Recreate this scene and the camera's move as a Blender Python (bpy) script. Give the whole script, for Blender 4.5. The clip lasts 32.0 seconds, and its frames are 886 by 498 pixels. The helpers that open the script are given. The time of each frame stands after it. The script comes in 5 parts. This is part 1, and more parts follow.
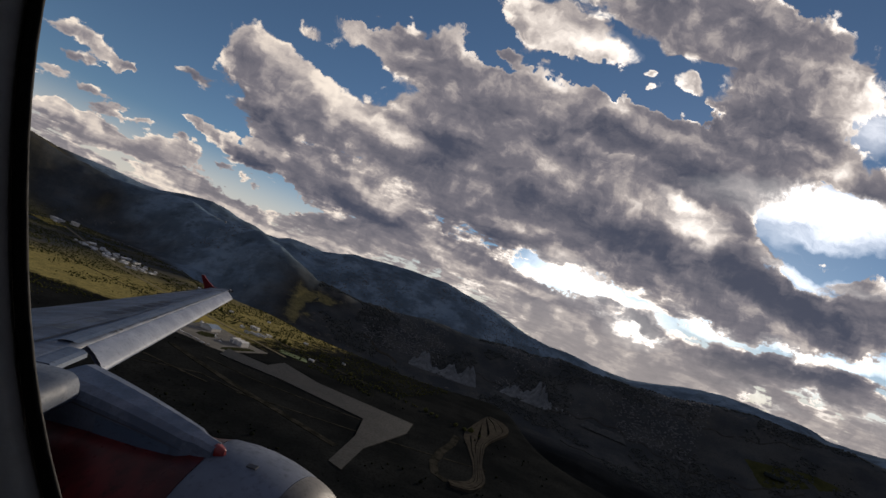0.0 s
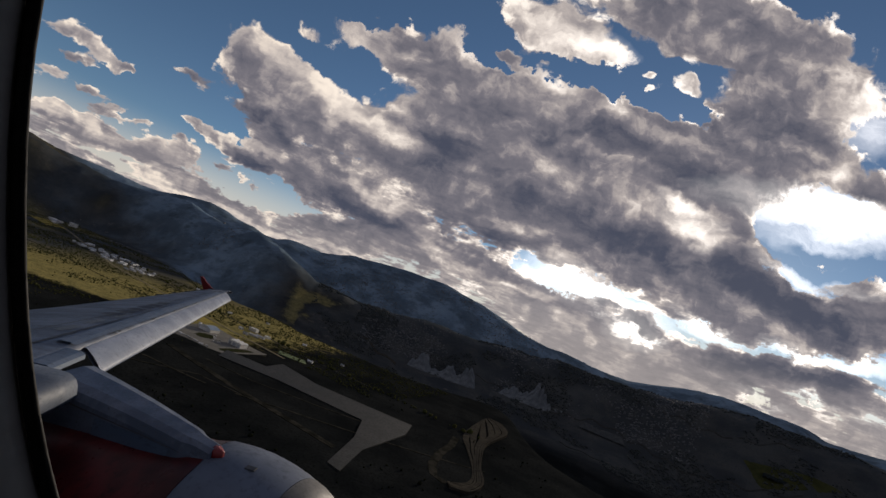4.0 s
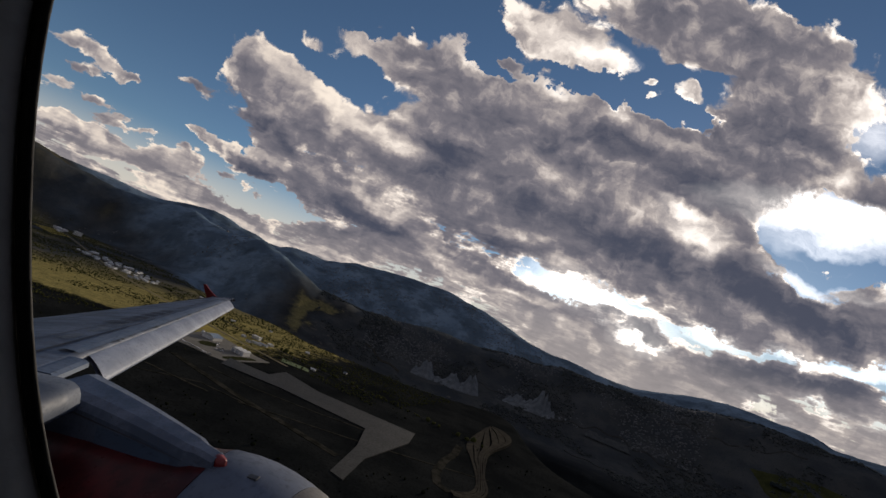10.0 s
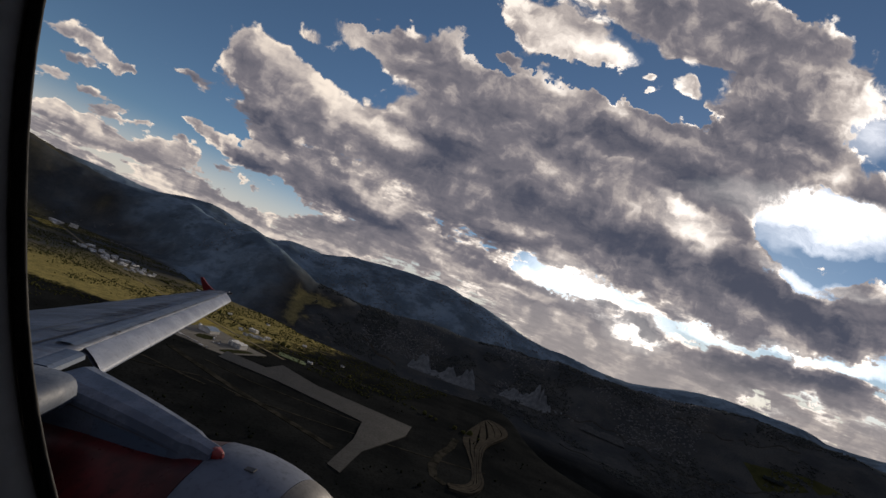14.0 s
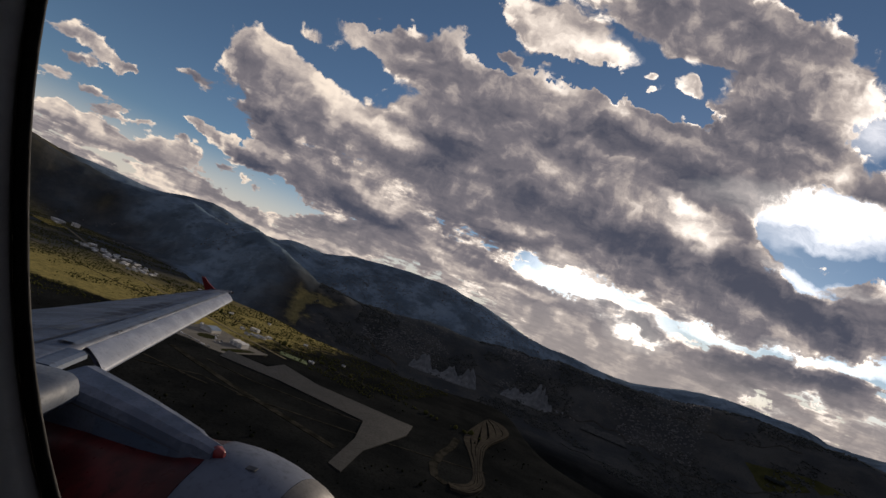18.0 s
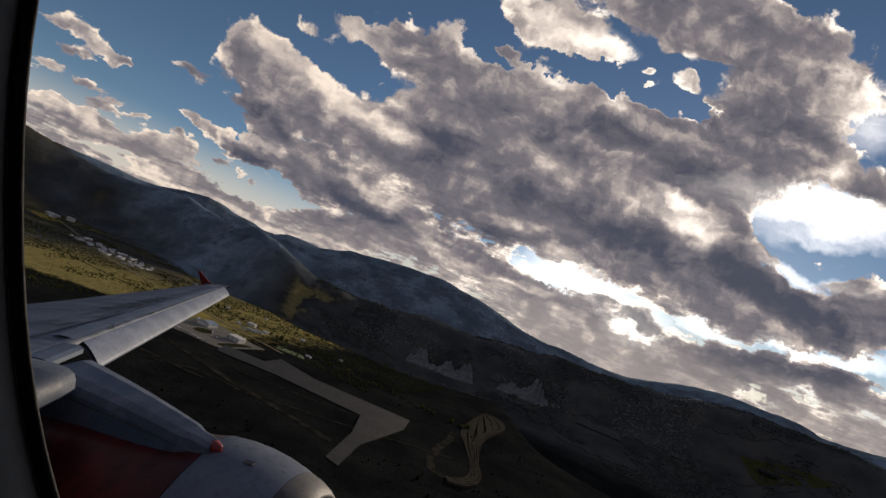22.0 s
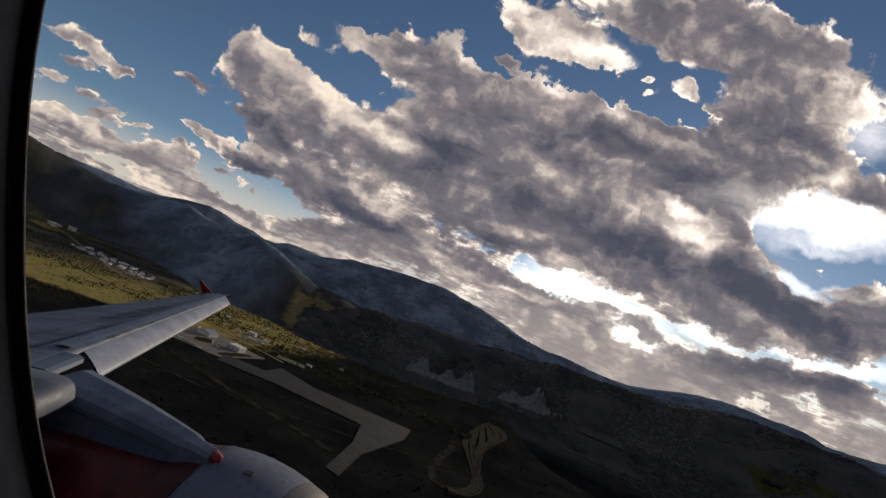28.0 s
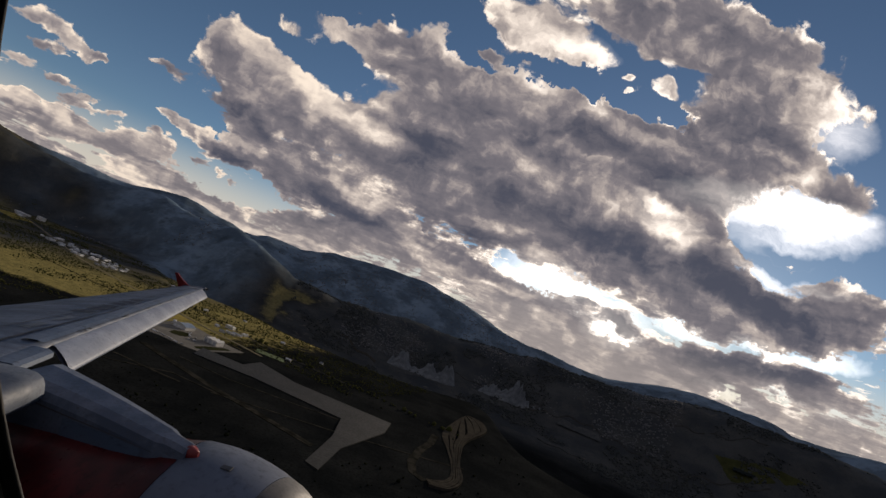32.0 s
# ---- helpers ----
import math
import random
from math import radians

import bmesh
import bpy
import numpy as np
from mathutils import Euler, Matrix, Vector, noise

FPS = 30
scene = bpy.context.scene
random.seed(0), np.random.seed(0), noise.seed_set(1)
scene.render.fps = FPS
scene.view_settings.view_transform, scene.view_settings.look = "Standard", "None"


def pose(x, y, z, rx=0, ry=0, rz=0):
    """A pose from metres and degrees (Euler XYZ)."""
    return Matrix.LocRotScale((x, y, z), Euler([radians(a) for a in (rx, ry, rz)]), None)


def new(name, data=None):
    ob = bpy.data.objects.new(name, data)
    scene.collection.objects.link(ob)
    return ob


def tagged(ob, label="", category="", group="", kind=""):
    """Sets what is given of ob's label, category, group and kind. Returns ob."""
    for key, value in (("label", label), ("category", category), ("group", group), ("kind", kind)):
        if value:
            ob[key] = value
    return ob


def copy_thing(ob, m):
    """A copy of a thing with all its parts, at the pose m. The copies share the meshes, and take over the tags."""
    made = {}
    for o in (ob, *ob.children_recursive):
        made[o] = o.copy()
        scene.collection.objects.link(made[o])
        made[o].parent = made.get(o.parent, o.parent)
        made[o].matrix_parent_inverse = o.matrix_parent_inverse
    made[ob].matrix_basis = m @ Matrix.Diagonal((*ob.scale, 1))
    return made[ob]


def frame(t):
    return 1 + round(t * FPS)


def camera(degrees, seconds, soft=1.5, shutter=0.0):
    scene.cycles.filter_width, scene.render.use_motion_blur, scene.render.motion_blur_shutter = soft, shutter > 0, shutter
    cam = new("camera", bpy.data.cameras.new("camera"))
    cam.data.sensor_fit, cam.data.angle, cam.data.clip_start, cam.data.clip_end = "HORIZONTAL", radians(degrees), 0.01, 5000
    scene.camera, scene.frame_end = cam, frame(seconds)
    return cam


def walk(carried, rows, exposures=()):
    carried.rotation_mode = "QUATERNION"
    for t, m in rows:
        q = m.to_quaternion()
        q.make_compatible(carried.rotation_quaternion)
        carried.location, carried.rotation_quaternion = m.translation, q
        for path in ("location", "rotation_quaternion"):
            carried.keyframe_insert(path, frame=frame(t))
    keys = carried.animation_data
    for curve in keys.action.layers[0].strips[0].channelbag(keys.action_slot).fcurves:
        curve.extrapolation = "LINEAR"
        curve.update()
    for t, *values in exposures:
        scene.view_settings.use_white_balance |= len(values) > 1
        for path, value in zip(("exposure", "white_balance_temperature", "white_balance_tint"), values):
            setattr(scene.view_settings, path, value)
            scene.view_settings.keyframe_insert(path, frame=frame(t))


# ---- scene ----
# The seat by the window of an airliner in a left climbing turn, 280 m over a valley with an airfield.
HEIGHT = 280.0
SEAT = pose(0, 0, HEIGHT, 96.6) @ pose(0, 0, 0, 0, 0, 20.0)     # right, up, back: the axes in which the aircraft is drawn
SKY = (SEAT @ pose(0, 0, 0, 0.44, 0.02, 0.16)).to_3x3()  # the middle of the cloud field
cam = camera(87.2, 32.0, soft=1.5)
# seconds, and the small turns of the hand in degrees: pitch, yaw, roll
ROWS = [
    (0.0, 0.12, 0.12, 0.05),
    (0.5, -0.03, 0.05, 0.10),
    (1.0, 0.02, -0.03, 0.17),
    (1.5, 0.20, -0.08, 0.16),
    (2.0, 0.19, -0.06, 0.13),
    (2.5, 0.17, -0.04, 0.21),
    (3.0, 0.34, -0.04, 0.17),
    (3.5, 0.20, -0.03, 0.04),
    (5.5, 0.61, 0.06, 0.15),
    (6.0, 0.17, -0.02, 0.05),
    (6.5, -0.36, -0.12, 0.25),
    (7.0, -0.53, -0.25, 0.35),
    (7.5, -0.50, -0.29, 0.23),
    (8.0, -0.39, -0.20, 0.29),
    (8.5, -0.29, -0.13, 0.11),
    (9.0, 0.00, -0.00, 0.00),
    (9.5, 0.72, 0.16, -0.12),
    (10.0, 1.15, 0.33, -0.14),
    (10.5, 0.95, 0.25, -0.09),
    (11.0, -0.00, 0.31, 0.08),
    (11.5, -0.91, 0.35, 0.33),
    (12.0, -0.56, 0.29, 0.26),
    (12.5, 0.46, -0.01, 0.14),
    (13.0, 1.04, -0.20, 0.10),
    (13.5, 0.73, -0.11, 0.13),
    (14.0, 0.44, 0.02, 0.16),
    (14.5, 0.60, 0.05, 0.10),
    (16.5, 0.42, 0.05, 0.10),
    (17.0, 0.33, 0.09, 0.16),
    (17.5, 0.31, 0.14, 0.11),
    (18.0, 0.38, 0.17, 0.20),
    (18.5, 0.26, 0.13, 0.20),
    (19.0, -0.11, 0.03, 0.17),
    (19.5, -0.41, -0.18, 0.31),
    (20.0, -0.68, -0.29, 0.39),
    (20.5, -0.67, -0.35, 0.32),
    (21.0, -0.80, -0.37, 0.27),
    (21.5, -0.73, -0.31, 0.35),
    (22.0, -0.26, -0.19, 0.27),
    (22.5, 0.40, -0.26, 0.08),
    (23.0, 0.79, -0.17, 0.07),
    (23.5, 0.95, 0.06, 0.02),
    (24.0, 1.41, 0.38, -0.08),
    (24.5, 1.46, 0.52, -0.12),
    (25.0, 1.15, 0.55, -0.06),
    (25.5, 1.17, 0.46, 0.10),
    (27.5, 0.61, -0.03, 0.24),
    (28.0, 0.75, -0.10, 0.08),
    (28.5, 0.21, -0.20, 0.23),
    (29.0, -0.60, -0.36, 0.44),
    (29.5, -0.59, -0.46, 0.52),
    (30.0, -0.34, -0.50, 0.57),
    (30.5, -0.57, -0.52, 0.46),
    (31.0, -0.76, -0.53, 0.30),
    (31.5, -1.00, -0.51, 0.42),
    (32.0, 0.01, -2.36, 0.54),
]
walk(cam, [(t, SEAT @ pose(0, 0, 0, a, b, c)) for t, a, b, c in ROWS], exposures=[(0.0, 0.06, 6330, 13), (14.0, 0.06, 6380, 13), (17.0, 0.06, 6560, 14), (32.0, 0.06, 6620, 14)])

# ---- sky and sun ----
SUN_AZ, SUN_EL = 31.0, 13.0
sun_way = Vector((math.sin(radians(SUN_AZ)) * math.cos(radians(SUN_EL)), math.cos(radians(SUN_AZ)) * math.cos(radians(SUN_EL)), math.sin(radians(SUN_EL))))
sun = new("sun", bpy.data.lights.new("sun", "SUN"))
sun.data.energy, sun.data.angle, sun.data.color = 2.5, radians(0.6), (1.0, 0.86, 0.66)
sun.matrix_world = Matrix.Translation((0, 0, 2000)) @ sun_way.to_track_quat("Z", "Y").to_matrix().to_4x4()


class Graph:
    """A short way to write node trees."""

    def __init__(self, tree):
        self.tree = tree

    def node(self, kind, **props):
        n = self.tree.nodes.new(kind)
        for k, v in props.items():
            setattr(n, k, v)
        return n

    def put(self, socket, value):
        if isinstance(value, bpy.types.NodeSocket):
            self.tree.links.new(value, socket)
        else:
            socket.default_value = value

    def math(self, op, a, b=0.0, c=0.0, clamp=False):
        n = self.node("ShaderNodeMath", operation=op, use_clamp=clamp)
        for s, v in zip(n.inputs, (a, b, c)):
            self.put(s, v)
        return n.outputs[0]

    def vec(self, op, a, b=(0, 0, 0), scale=1.0):
        n = self.node("ShaderNodeVectorMath", operation=op)
        self.put(n.inputs[0], a)
        self.put(n.inputs[1], b)
        self.put(n.inputs[3], scale)
        return n.outputs["Value"] if op in ("DOT_PRODUCT", "LENGTH", "DISTANCE") else n.outputs["Vector"]

    def xyz(self, x, y, z=0.0):
        n = self.node("ShaderNodeCombineXYZ")
        for s, v in zip(n.inputs, (x, y, z)):
            self.put(s, v)
        return n.outputs[0]

    def noise(self, at, scale, detail=5.0, rough=0.55, distort=0.0):
        n = self.node("ShaderNodeTexNoise")
        self.put(n.inputs["Vector"], at)
        for k, v in (("Scale", scale), ("Detail", detail), ("Roughness", rough), ("Distortion", distort)):
            self.put(n.inputs[k], v)
        return n.outputs["Fac"]

    def ramp(self, x, lo, hi, a=0.0, b=1.0):
        n = self.node("ShaderNodeMapRange", interpolation_type="SMOOTHSTEP")
        for s, v in zip(n.inputs, (x, lo, hi, a, b)):
            self.put(s, v)
        return n.outputs[0]

    def mix(self, f, a, b):
        n = self.node("ShaderNodeMix", data_type="RGBA")
        self.put(n.inputs[0], f)
        self.put(n.inputs[6], a if isinstance(a, bpy.types.NodeSocket) else (*a, 1))
        self.put(n.inputs[7], b if isinstance(b, bpy.types.NodeSocket) else (*b, 1))
        return n.outputs[2]

    def blob(self, at, u, v, a, b, turn):
        """A soft oval round (u, v) with half axes a and b."""
        n = self.node("ShaderNodeMapping", vector_type="TEXTURE")
        self.put(n.inputs[0], at)
        n.inputs["Location"].default_value, n.inputs["Rotation"].default_value, n.inputs["Scale"].default_value = (u, v, 0), (0, 0, radians(turn)), (a, b, 1)
        fall = self.node("ShaderNodeTexGradient", gradient_type="SPHERICAL")
        self.put(fall.inputs[0], n.outputs[0])
        return fall.outputs[1]


def sky_graph():
    w = bpy.data.worlds.new("evening_sky")
    scene.world = w
    w.use_nodes = True
    w.cycles.sampling_method, w.cycles.sample_map_resolution = "MANUAL", 256
    g = Graph(w.node_tree)
    w.node_tree.nodes.clear()
    way = g.node("ShaderNodeTexCoord").outputs["Generated"]
    right, up, back = (tuple(SKY.col[i]) for i in range(3))
    ahead = g.vec("DOT_PRODUCT", way, tuple(-x for x in back))
    depth = g.math("MAXIMUM", ahead, 0.2)
    uv = g.xyz(g.math("DIVIDE", g.vec("DOT_PRODUCT", way, right), depth), g.math("DIVIDE", g.vec("DOT_PRODUCT", way, up), depth), 0.0)
    rise = g.vec("DOT_PRODUCT", way, (0, 0, 1))
    aside = g.ramp(ahead, 0.62, 0.40)           # unseen closed deck beside and behind the view, added to dim the light
    # the deck in plan, so that it closes up towards the horizon
    lift = g.math("ADD", g.math("MAXIMUM", rise, 0.0), 0.16)
    deck = g.xyz(g.math("DIVIDE", g.vec("DOT_PRODUCT", way, (1, 0, 0)), lift), g.math("DIVIDE", g.vec("DOT_PRODUCT", way, (0, 1, 0)), lift), g.math("MULTIPLY", rise, 1.5))

    def ragged(at, plan):
        """The field bent by slow and by quick noise, for torn outlines."""
        for where, scale, detail, much in ((plan, 1.3, 2.0, 0.060), (at, 7.0, 4.0, 0.085), (at, 26.0, 6.0, 0.030)):
            n = g.node("ShaderNodeTexNoise")
            g.put(n.inputs["Vector"], where)
            for k, v in (("Scale", scale), ("Detail", detail), ("Roughness", 0.6)):
                g.put(n.inputs[k], v)
            at = g.vec("ADD", at, g.vec("MULTIPLY", g.vec("SUBTRACT", n.outputs["Color"], (0.5, 0.5, 0.5)), (much, much, 0.0)))
        return at

    def gather(at, tables, total=0.0):
        for table, sign in tables:
            for u, v, a, b, turn, k in table:
                total = g.math("MULTIPLY_ADD", g.blob(at, u, v, a, b, turn), k * sign, total)
        return total

    def lumps(at, plan, detail):
        """Heads of cumulus: rounded cells on cells, over a slow noise of the deck."""
        cells = 0.0
        for scale, much in ((9.0, 0.40), (23.0, 0.24)):
            n = g.node("ShaderNodeTexVoronoi", feature="SMOOTH_F1")
            g.put(n.inputs["Vector"], at)
            for k, v in (("Scale", scale), ("Detail", 1.0), ("Smoothness", 0.35)):
                g.put(n.inputs[k], v)
            cells = g.math("MULTIPLY_ADD", g.math("SUBTRACT", 0.5, n.outputs["Distance"]), much, cells)
        slow = g.math("SUBTRACT", g.noise(plan, 1.9, detail, 0.62), 0.5)
        quick = g.math("SUBTRACT", g.noise(at, 11.0, detail + 1.0, 0.72), 0.5)
        return g.math("MULTIPLY_ADD", slow, 0.85, g.math("MULTIPLY_ADD", quick, 0.75, cells))

    clouds = ((HEAD_CLOUD, 1), (MAIN_CLOUD, 1), (LOW_CLOUD, 1), (HIGH_CLOUD, 1), (PUFFS, 1), (PUFFS_LOW, 1), (STREAKS, 1), (BANDS, 1))
    torn = ragged(uv, deck)
    floor = g.math("MULTIPLY_ADD", g.ramp(g.vec("DOT_PRODUCT", uv, (0.91, -0.42, 0)), -0.55, 0.15), 0.20, -0.13)
    floor = g.math("MULTIPLY_ADD", g.ramp(rise, 0.15, 0.05), 0.26, g.math("MULTIPLY_ADD", g.ramp(rise, 0.09, 0.0), 0.30, floor))       # the deck thickens towards the horizon
    n = g.node("ShaderNodeTexNoise")
    g.put(n.inputs["Vector"], uv)
    for k, v in (("Scale", 13.0), ("Detail", 6.0), ("Roughness", 0.66)):
        g.put(n.inputs[k], v)
    frayed = g.vec("ADD", torn, g.vec("MULTIPLY", g.vec("SUBTRACT", n.outputs["Color"], (0.5, 0.5, 0.5)), (0.15, 0.15, 0.0)))
    mass = gather(torn, clouds, g.math("MULTIPLY_ADD", aside, 0.8, floor))
    mass = gather(frayed, ((HOLES, -1), (HOLES_HIGH, -1)), mass)
    fine = lumps(torn, deck, 9.0)
    here = g.math("ADD", g.math("MINIMUM", mass, 1.25), fine)
    # the same cloud a step towards the light
    step_uv, step_deck = (0.016, 0.030, 0), (0.06, -0.04, 0.04)
    toward = lumps(g.vec("ADD", torn, step_uv), g.vec("ADD", deck, step_deck), 3.0)
    lit = g.ramp(g.math("SUBTRACT", fine, toward), -0.16, 0.42)
    along, over = g.vec("DOT_PRODUCT", torn, (0.92, -0.39, 0)), g.vec("DOT_PRODUCT", torn, (0.39, 0.92, 0))
    streak = g.math("SUBTRACT", g.noise(g.xyz(g.math("MULTIPLY", along, 3.2), g.math("MULTIPLY", over, 11.0)), 1.0, 8.0, 0.68), 0.5)
    here = g.math("MULTIPLY_ADD", g.math("MULTIPLY", streak, g.ramp(rise, 0.34, 0.12)), 1.5, here)
    small = g.math("SUBTRACT", g.noise(deck, 4.6, 7.0, 0.66), 0.5)
    here = g.math("MULTIPLY_ADD", g.math("MULTIPLY", small, g.ramp(rise, 0.42, 0.10)), 1.9, here)
    cover = g.ramp(here, 0.10, 0.29)
    thick = g.ramp(here, 0.10, 0.75)
    tone = gather(torn, ((LIGHT, 1), (LIGHT_LOW, 1), (SHADE, -1), (SHADE_LOW, -1)), 0.30)
    tone = g.math("MULTIPLY_ADD", g.math("SUBTRACT", lit, 0.35), 0.55, tone)
    tone = g.math("MULTIPLY_ADD", g.math("SUBTRACT", g.noise(deck, 3.2, 6.0, 0.66), 0.5), 0.80, tone)
    tone = g.math("MULTIPLY_ADD", g.math("SUBTRACT", 1.0, thick), 0.35, tone)
    tone = g.math("MULTIPLY_ADD", streak, 1.15, tone)
    glow = g.math("MAXIMUM", gather(torn, ((GLOWS, 1), (VEILS, 1))), 0.0)
    glow = g.math("MULTIPLY", glow, g.math("MAXIMUM", g.math("MULTIPLY_ADD", streak, 3.2, 1.0), 0.25))
    near_sun = g.ramp(g.vec("DOT_PRODUCT", way, tuple(sun_way)), 0.55, 1.0)

    air = g.node("ShaderNodeTexSky", sky_type="NISHITA", sun_disc=False, sun_elevation=radians(SUN_EL), sun_rotation=radians(SUN_AZ), altitude=2400, air_density=1.0, dust_density=0.6)
    blue = g.vec("MULTIPLY", g.vec("SCALE", air.outputs[0], scale=0.067), (0.76, 0.91, 1.0))
    clear = g.vec("ADD", blue, g.vec("SCALE", (1.0, 0.95, 0.86), scale=g.math("MULTIPLY", glow, 1.25)))
    clear = g.mix(g.ramp(rise, 0.16, 0.01, 0.0, 0.75), clear, (0.72, 0.64, 0.54))
    # cloud: slate bases, lilac grey flanks, cream heads, white where it thins before the sun
    grain = g.math("SUBTRACT", g.noise(torn, 24.0, 8.0, 0.74), 0.5)
    tone = g.math("MULTIPLY_ADD", grain, 0.55, tone)
    # bright hem where the cloud thins on the side of the light
    hem = g.math("MULTIPLY", g.ramp(here, 0.62, 0.20), g.ramp(lit, 0.15, 0.6))
    tone = g.math("MULTIPLY_ADD", hem, 0.60, tone)
    body = g.mix(g.ramp(tone, -0.40, 0.42), (0.062, 0.070, 0.100), (0.200, 0.186, 0.202))
    body = g.mix(g.ramp(tone, 0.18, 0.85), body, (0.53, 0.465, 0.415))
    body = g.mix(g.ramp(tone, 0.55, 1.30), body, g.mix(near_sun, (0.90, 0.78, 0.635), (1.18, 1.08, 0.95)))
    cloud = g.vec("ADD", body, g.vec("SCALE", (1.0, 0.94, 0.82), scale=g.math("MULTIPLY", glow, g.math("MULTIPLY_ADD", thick, -0.55, 0.75))))
    sky = g.mix(cover, clear, cloud)
    # veil of light over the ridges
    haze = g.math("MULTIPLY", g.ramp(rise, 0.13, 0.0), g.math("MULTIPLY_ADD", near_sun, 0.20, 0.20))
    sky = g.mix(haze, sky, (0.52, 0.46, 0.40))
    # the added deck out of view is set dark
    sky = g.mix(g.math("MULTIPLY", aside, 0.75), sky, (0.085, 0.095, 0.125))
    out, bg = g.node("ShaderNodeOutputWorld"), g.node("ShaderNodeBackground")
    g.put(bg.inputs[0], sky)
    w.node_tree.links.new(bg.outputs[0], out.inputs[0])


# ovals of cloud, of open sky, of light and shade in the field: place, half axes, turn, weight
HEAD_CLOUD = [
    (-0.399, 0.426, 0.150, 0.087, -20, 1.00), (-0.345, 0.353, 0.205, 0.098, -25, 1.00), (-0.242, 0.286, 0.237, 0.098, -30, 1.00), (-0.138, 0.234, 0.174, 0.073, -28, 0.90),
    (-0.345, 0.238, 0.189, 0.066, -28, 0.90), (-0.545, 0.365, 0.088, 0.028, -28, 1.00), (-0.618, 0.432, 0.079, 0.028, -22, 0.75), (-0.442, 0.217, 0.134, 0.038, -27, 0.95),
    (-0.290, 0.147, 0.189, 0.063, -25, 0.95), (-0.187, 0.110, 0.174, 0.060, -20, 0.90), (-0.078, 0.062, 0.174, 0.054, -16, 0.80),
]
MAIN_CLOUD = [
    (-0.286, 0.484, 0.057, 0.028, -30, 0.60), (-0.138, 0.456, 0.174, 0.073, -25, 0.95), (-0.029, 0.414, 0.158, 0.092, -32, 1.00), (0.092, 0.353, 0.205, 0.114, -30, 1.10),
    (0.244, 0.317, 0.205, 0.098, -28, 1.10), (0.377, 0.262, 0.158, 0.066, -24, 1.00), (0.007, 0.250, 0.237, 0.114, -25, 1.00), (0.153, 0.189, 0.300, 0.104, -22, 1.10),
    (0.299, 0.159, 0.268, 0.095, -20, 1.00), (-0.017, 0.147, 0.158, 0.069, -20, 0.80), (-0.223, 0.432, 0.063, 0.039, -40, 0.35),
]
LOW_CLOUD = [
    (0.080, 0.092, 0.316, 0.095, -20, 1.00), (0.214, 0.019, 0.300, 0.073, -22, 1.00), (0.359, 0.080, 0.268, 0.079, -20, 1.10), (0.432, -0.011, 0.284, 0.076, -24, 1.10),
    (0.590, -0.096, 0.284, 0.088, -22, 1.20), (0.711, -0.144, 0.284, 0.079, -18, 1.20), (0.845, -0.175, 0.237, 0.079, -14, 1.10), (0.942, -0.144, 0.142, 0.088, 0, 1.00),
    (0.638, 0.001, 0.073, 0.063, -60, 0.80), (0.541, 0.171, 0.268, 0.095, -12, 1.00), (0.614, 0.110, 0.174, 0.069, 0, 0.80),
]
HIGH_CLOUD = [
    (0.299, 0.441, 0.174, 0.069, -20, 0.95), (0.201, 0.505, 0.158, 0.066, -22, 0.90), (0.517, 0.511, 0.347, 0.101, -15, 1.10), (0.687, 0.438, 0.268, 0.120, -20, 1.10),
    (0.857, 0.353, 0.221, 0.120, -12, 1.00), (0.711, 0.274, 0.252, 0.117, -5, 1.10), (0.651, 0.195, 0.268, 0.120, -8, 1.00), (0.784, 0.171, 0.142, 0.082, 30, 0.80),
    (0.924, 0.110, 0.095, 0.066, -20, 0.90), (0.444, 0.326, 0.027, 0.016, 20, 1.02), (0.534, 0.346, 0.035, 0.027, -60, 1.02), (0.454, 0.363, 0.019, 0.013, 0, 0.82),
    (0.393, 0.311, 0.025, 0.025, -40, 0.75), (0.456, 0.271, 0.073, 0.025, -15, 1.42), (0.141, 0.420, 0.041, 0.013, -10, 0.76), (0.823, 0.481, 0.073, 0.054, -30, 0.47),
]
PUFFS = [
    (-0.733, 0.432, 0.090, 0.037, -32, 1.01), (-0.800, 0.477, 0.080, 0.033, -12, 0.78), (-0.665, 0.388, 0.033, 0.018, -15, 0.93), (-0.836, 0.370, 0.057, 0.022, -8, 0.93),
    (-0.848, 0.314, 0.057, 0.022, -8, 0.93), (-0.723, 0.305, 0.070, 0.022, -15, 0.93), (-0.533, 0.261, 0.077, 0.025, -32, 0.85), (-0.475, 0.183, 0.057, 0.015, -15, 0.78),
    (-0.670, 0.331, 0.027, 0.013, -10, 0.62), (-0.587, 0.238, 0.060, 0.013, -28, 0.54), (-0.424, 0.149, 0.050, 0.012, -28, 0.62),
]
PUFFS_LOW = [
    (-0.770, 0.341, 0.057, 0.017, -15, 0.80), (-0.824, 0.286, 0.077, 0.020, -20, 0.90), (-0.739, 0.278, 0.074, 0.022, -22, 1.00), (-0.648, 0.266, 0.050, 0.015, -25, 0.80),
    (-0.691, 0.238, 0.100, 0.020, -28, 0.90), (-0.600, 0.210, 0.074, 0.023, -28, 0.90), (-0.587, 0.171, 0.100, 0.015, -29, 0.80), (-0.496, 0.129, 0.077, 0.015, -29, 0.80),
    (-0.557, 0.217, 0.060, 0.027, -30, 0.80), (-0.442, 0.096, 0.084, 0.013, -27, 0.80), (-0.788, 0.420, 0.067, 0.023, -25, 0.70), (-0.697, 0.396, 0.044, 0.023, -30, 0.70),
]
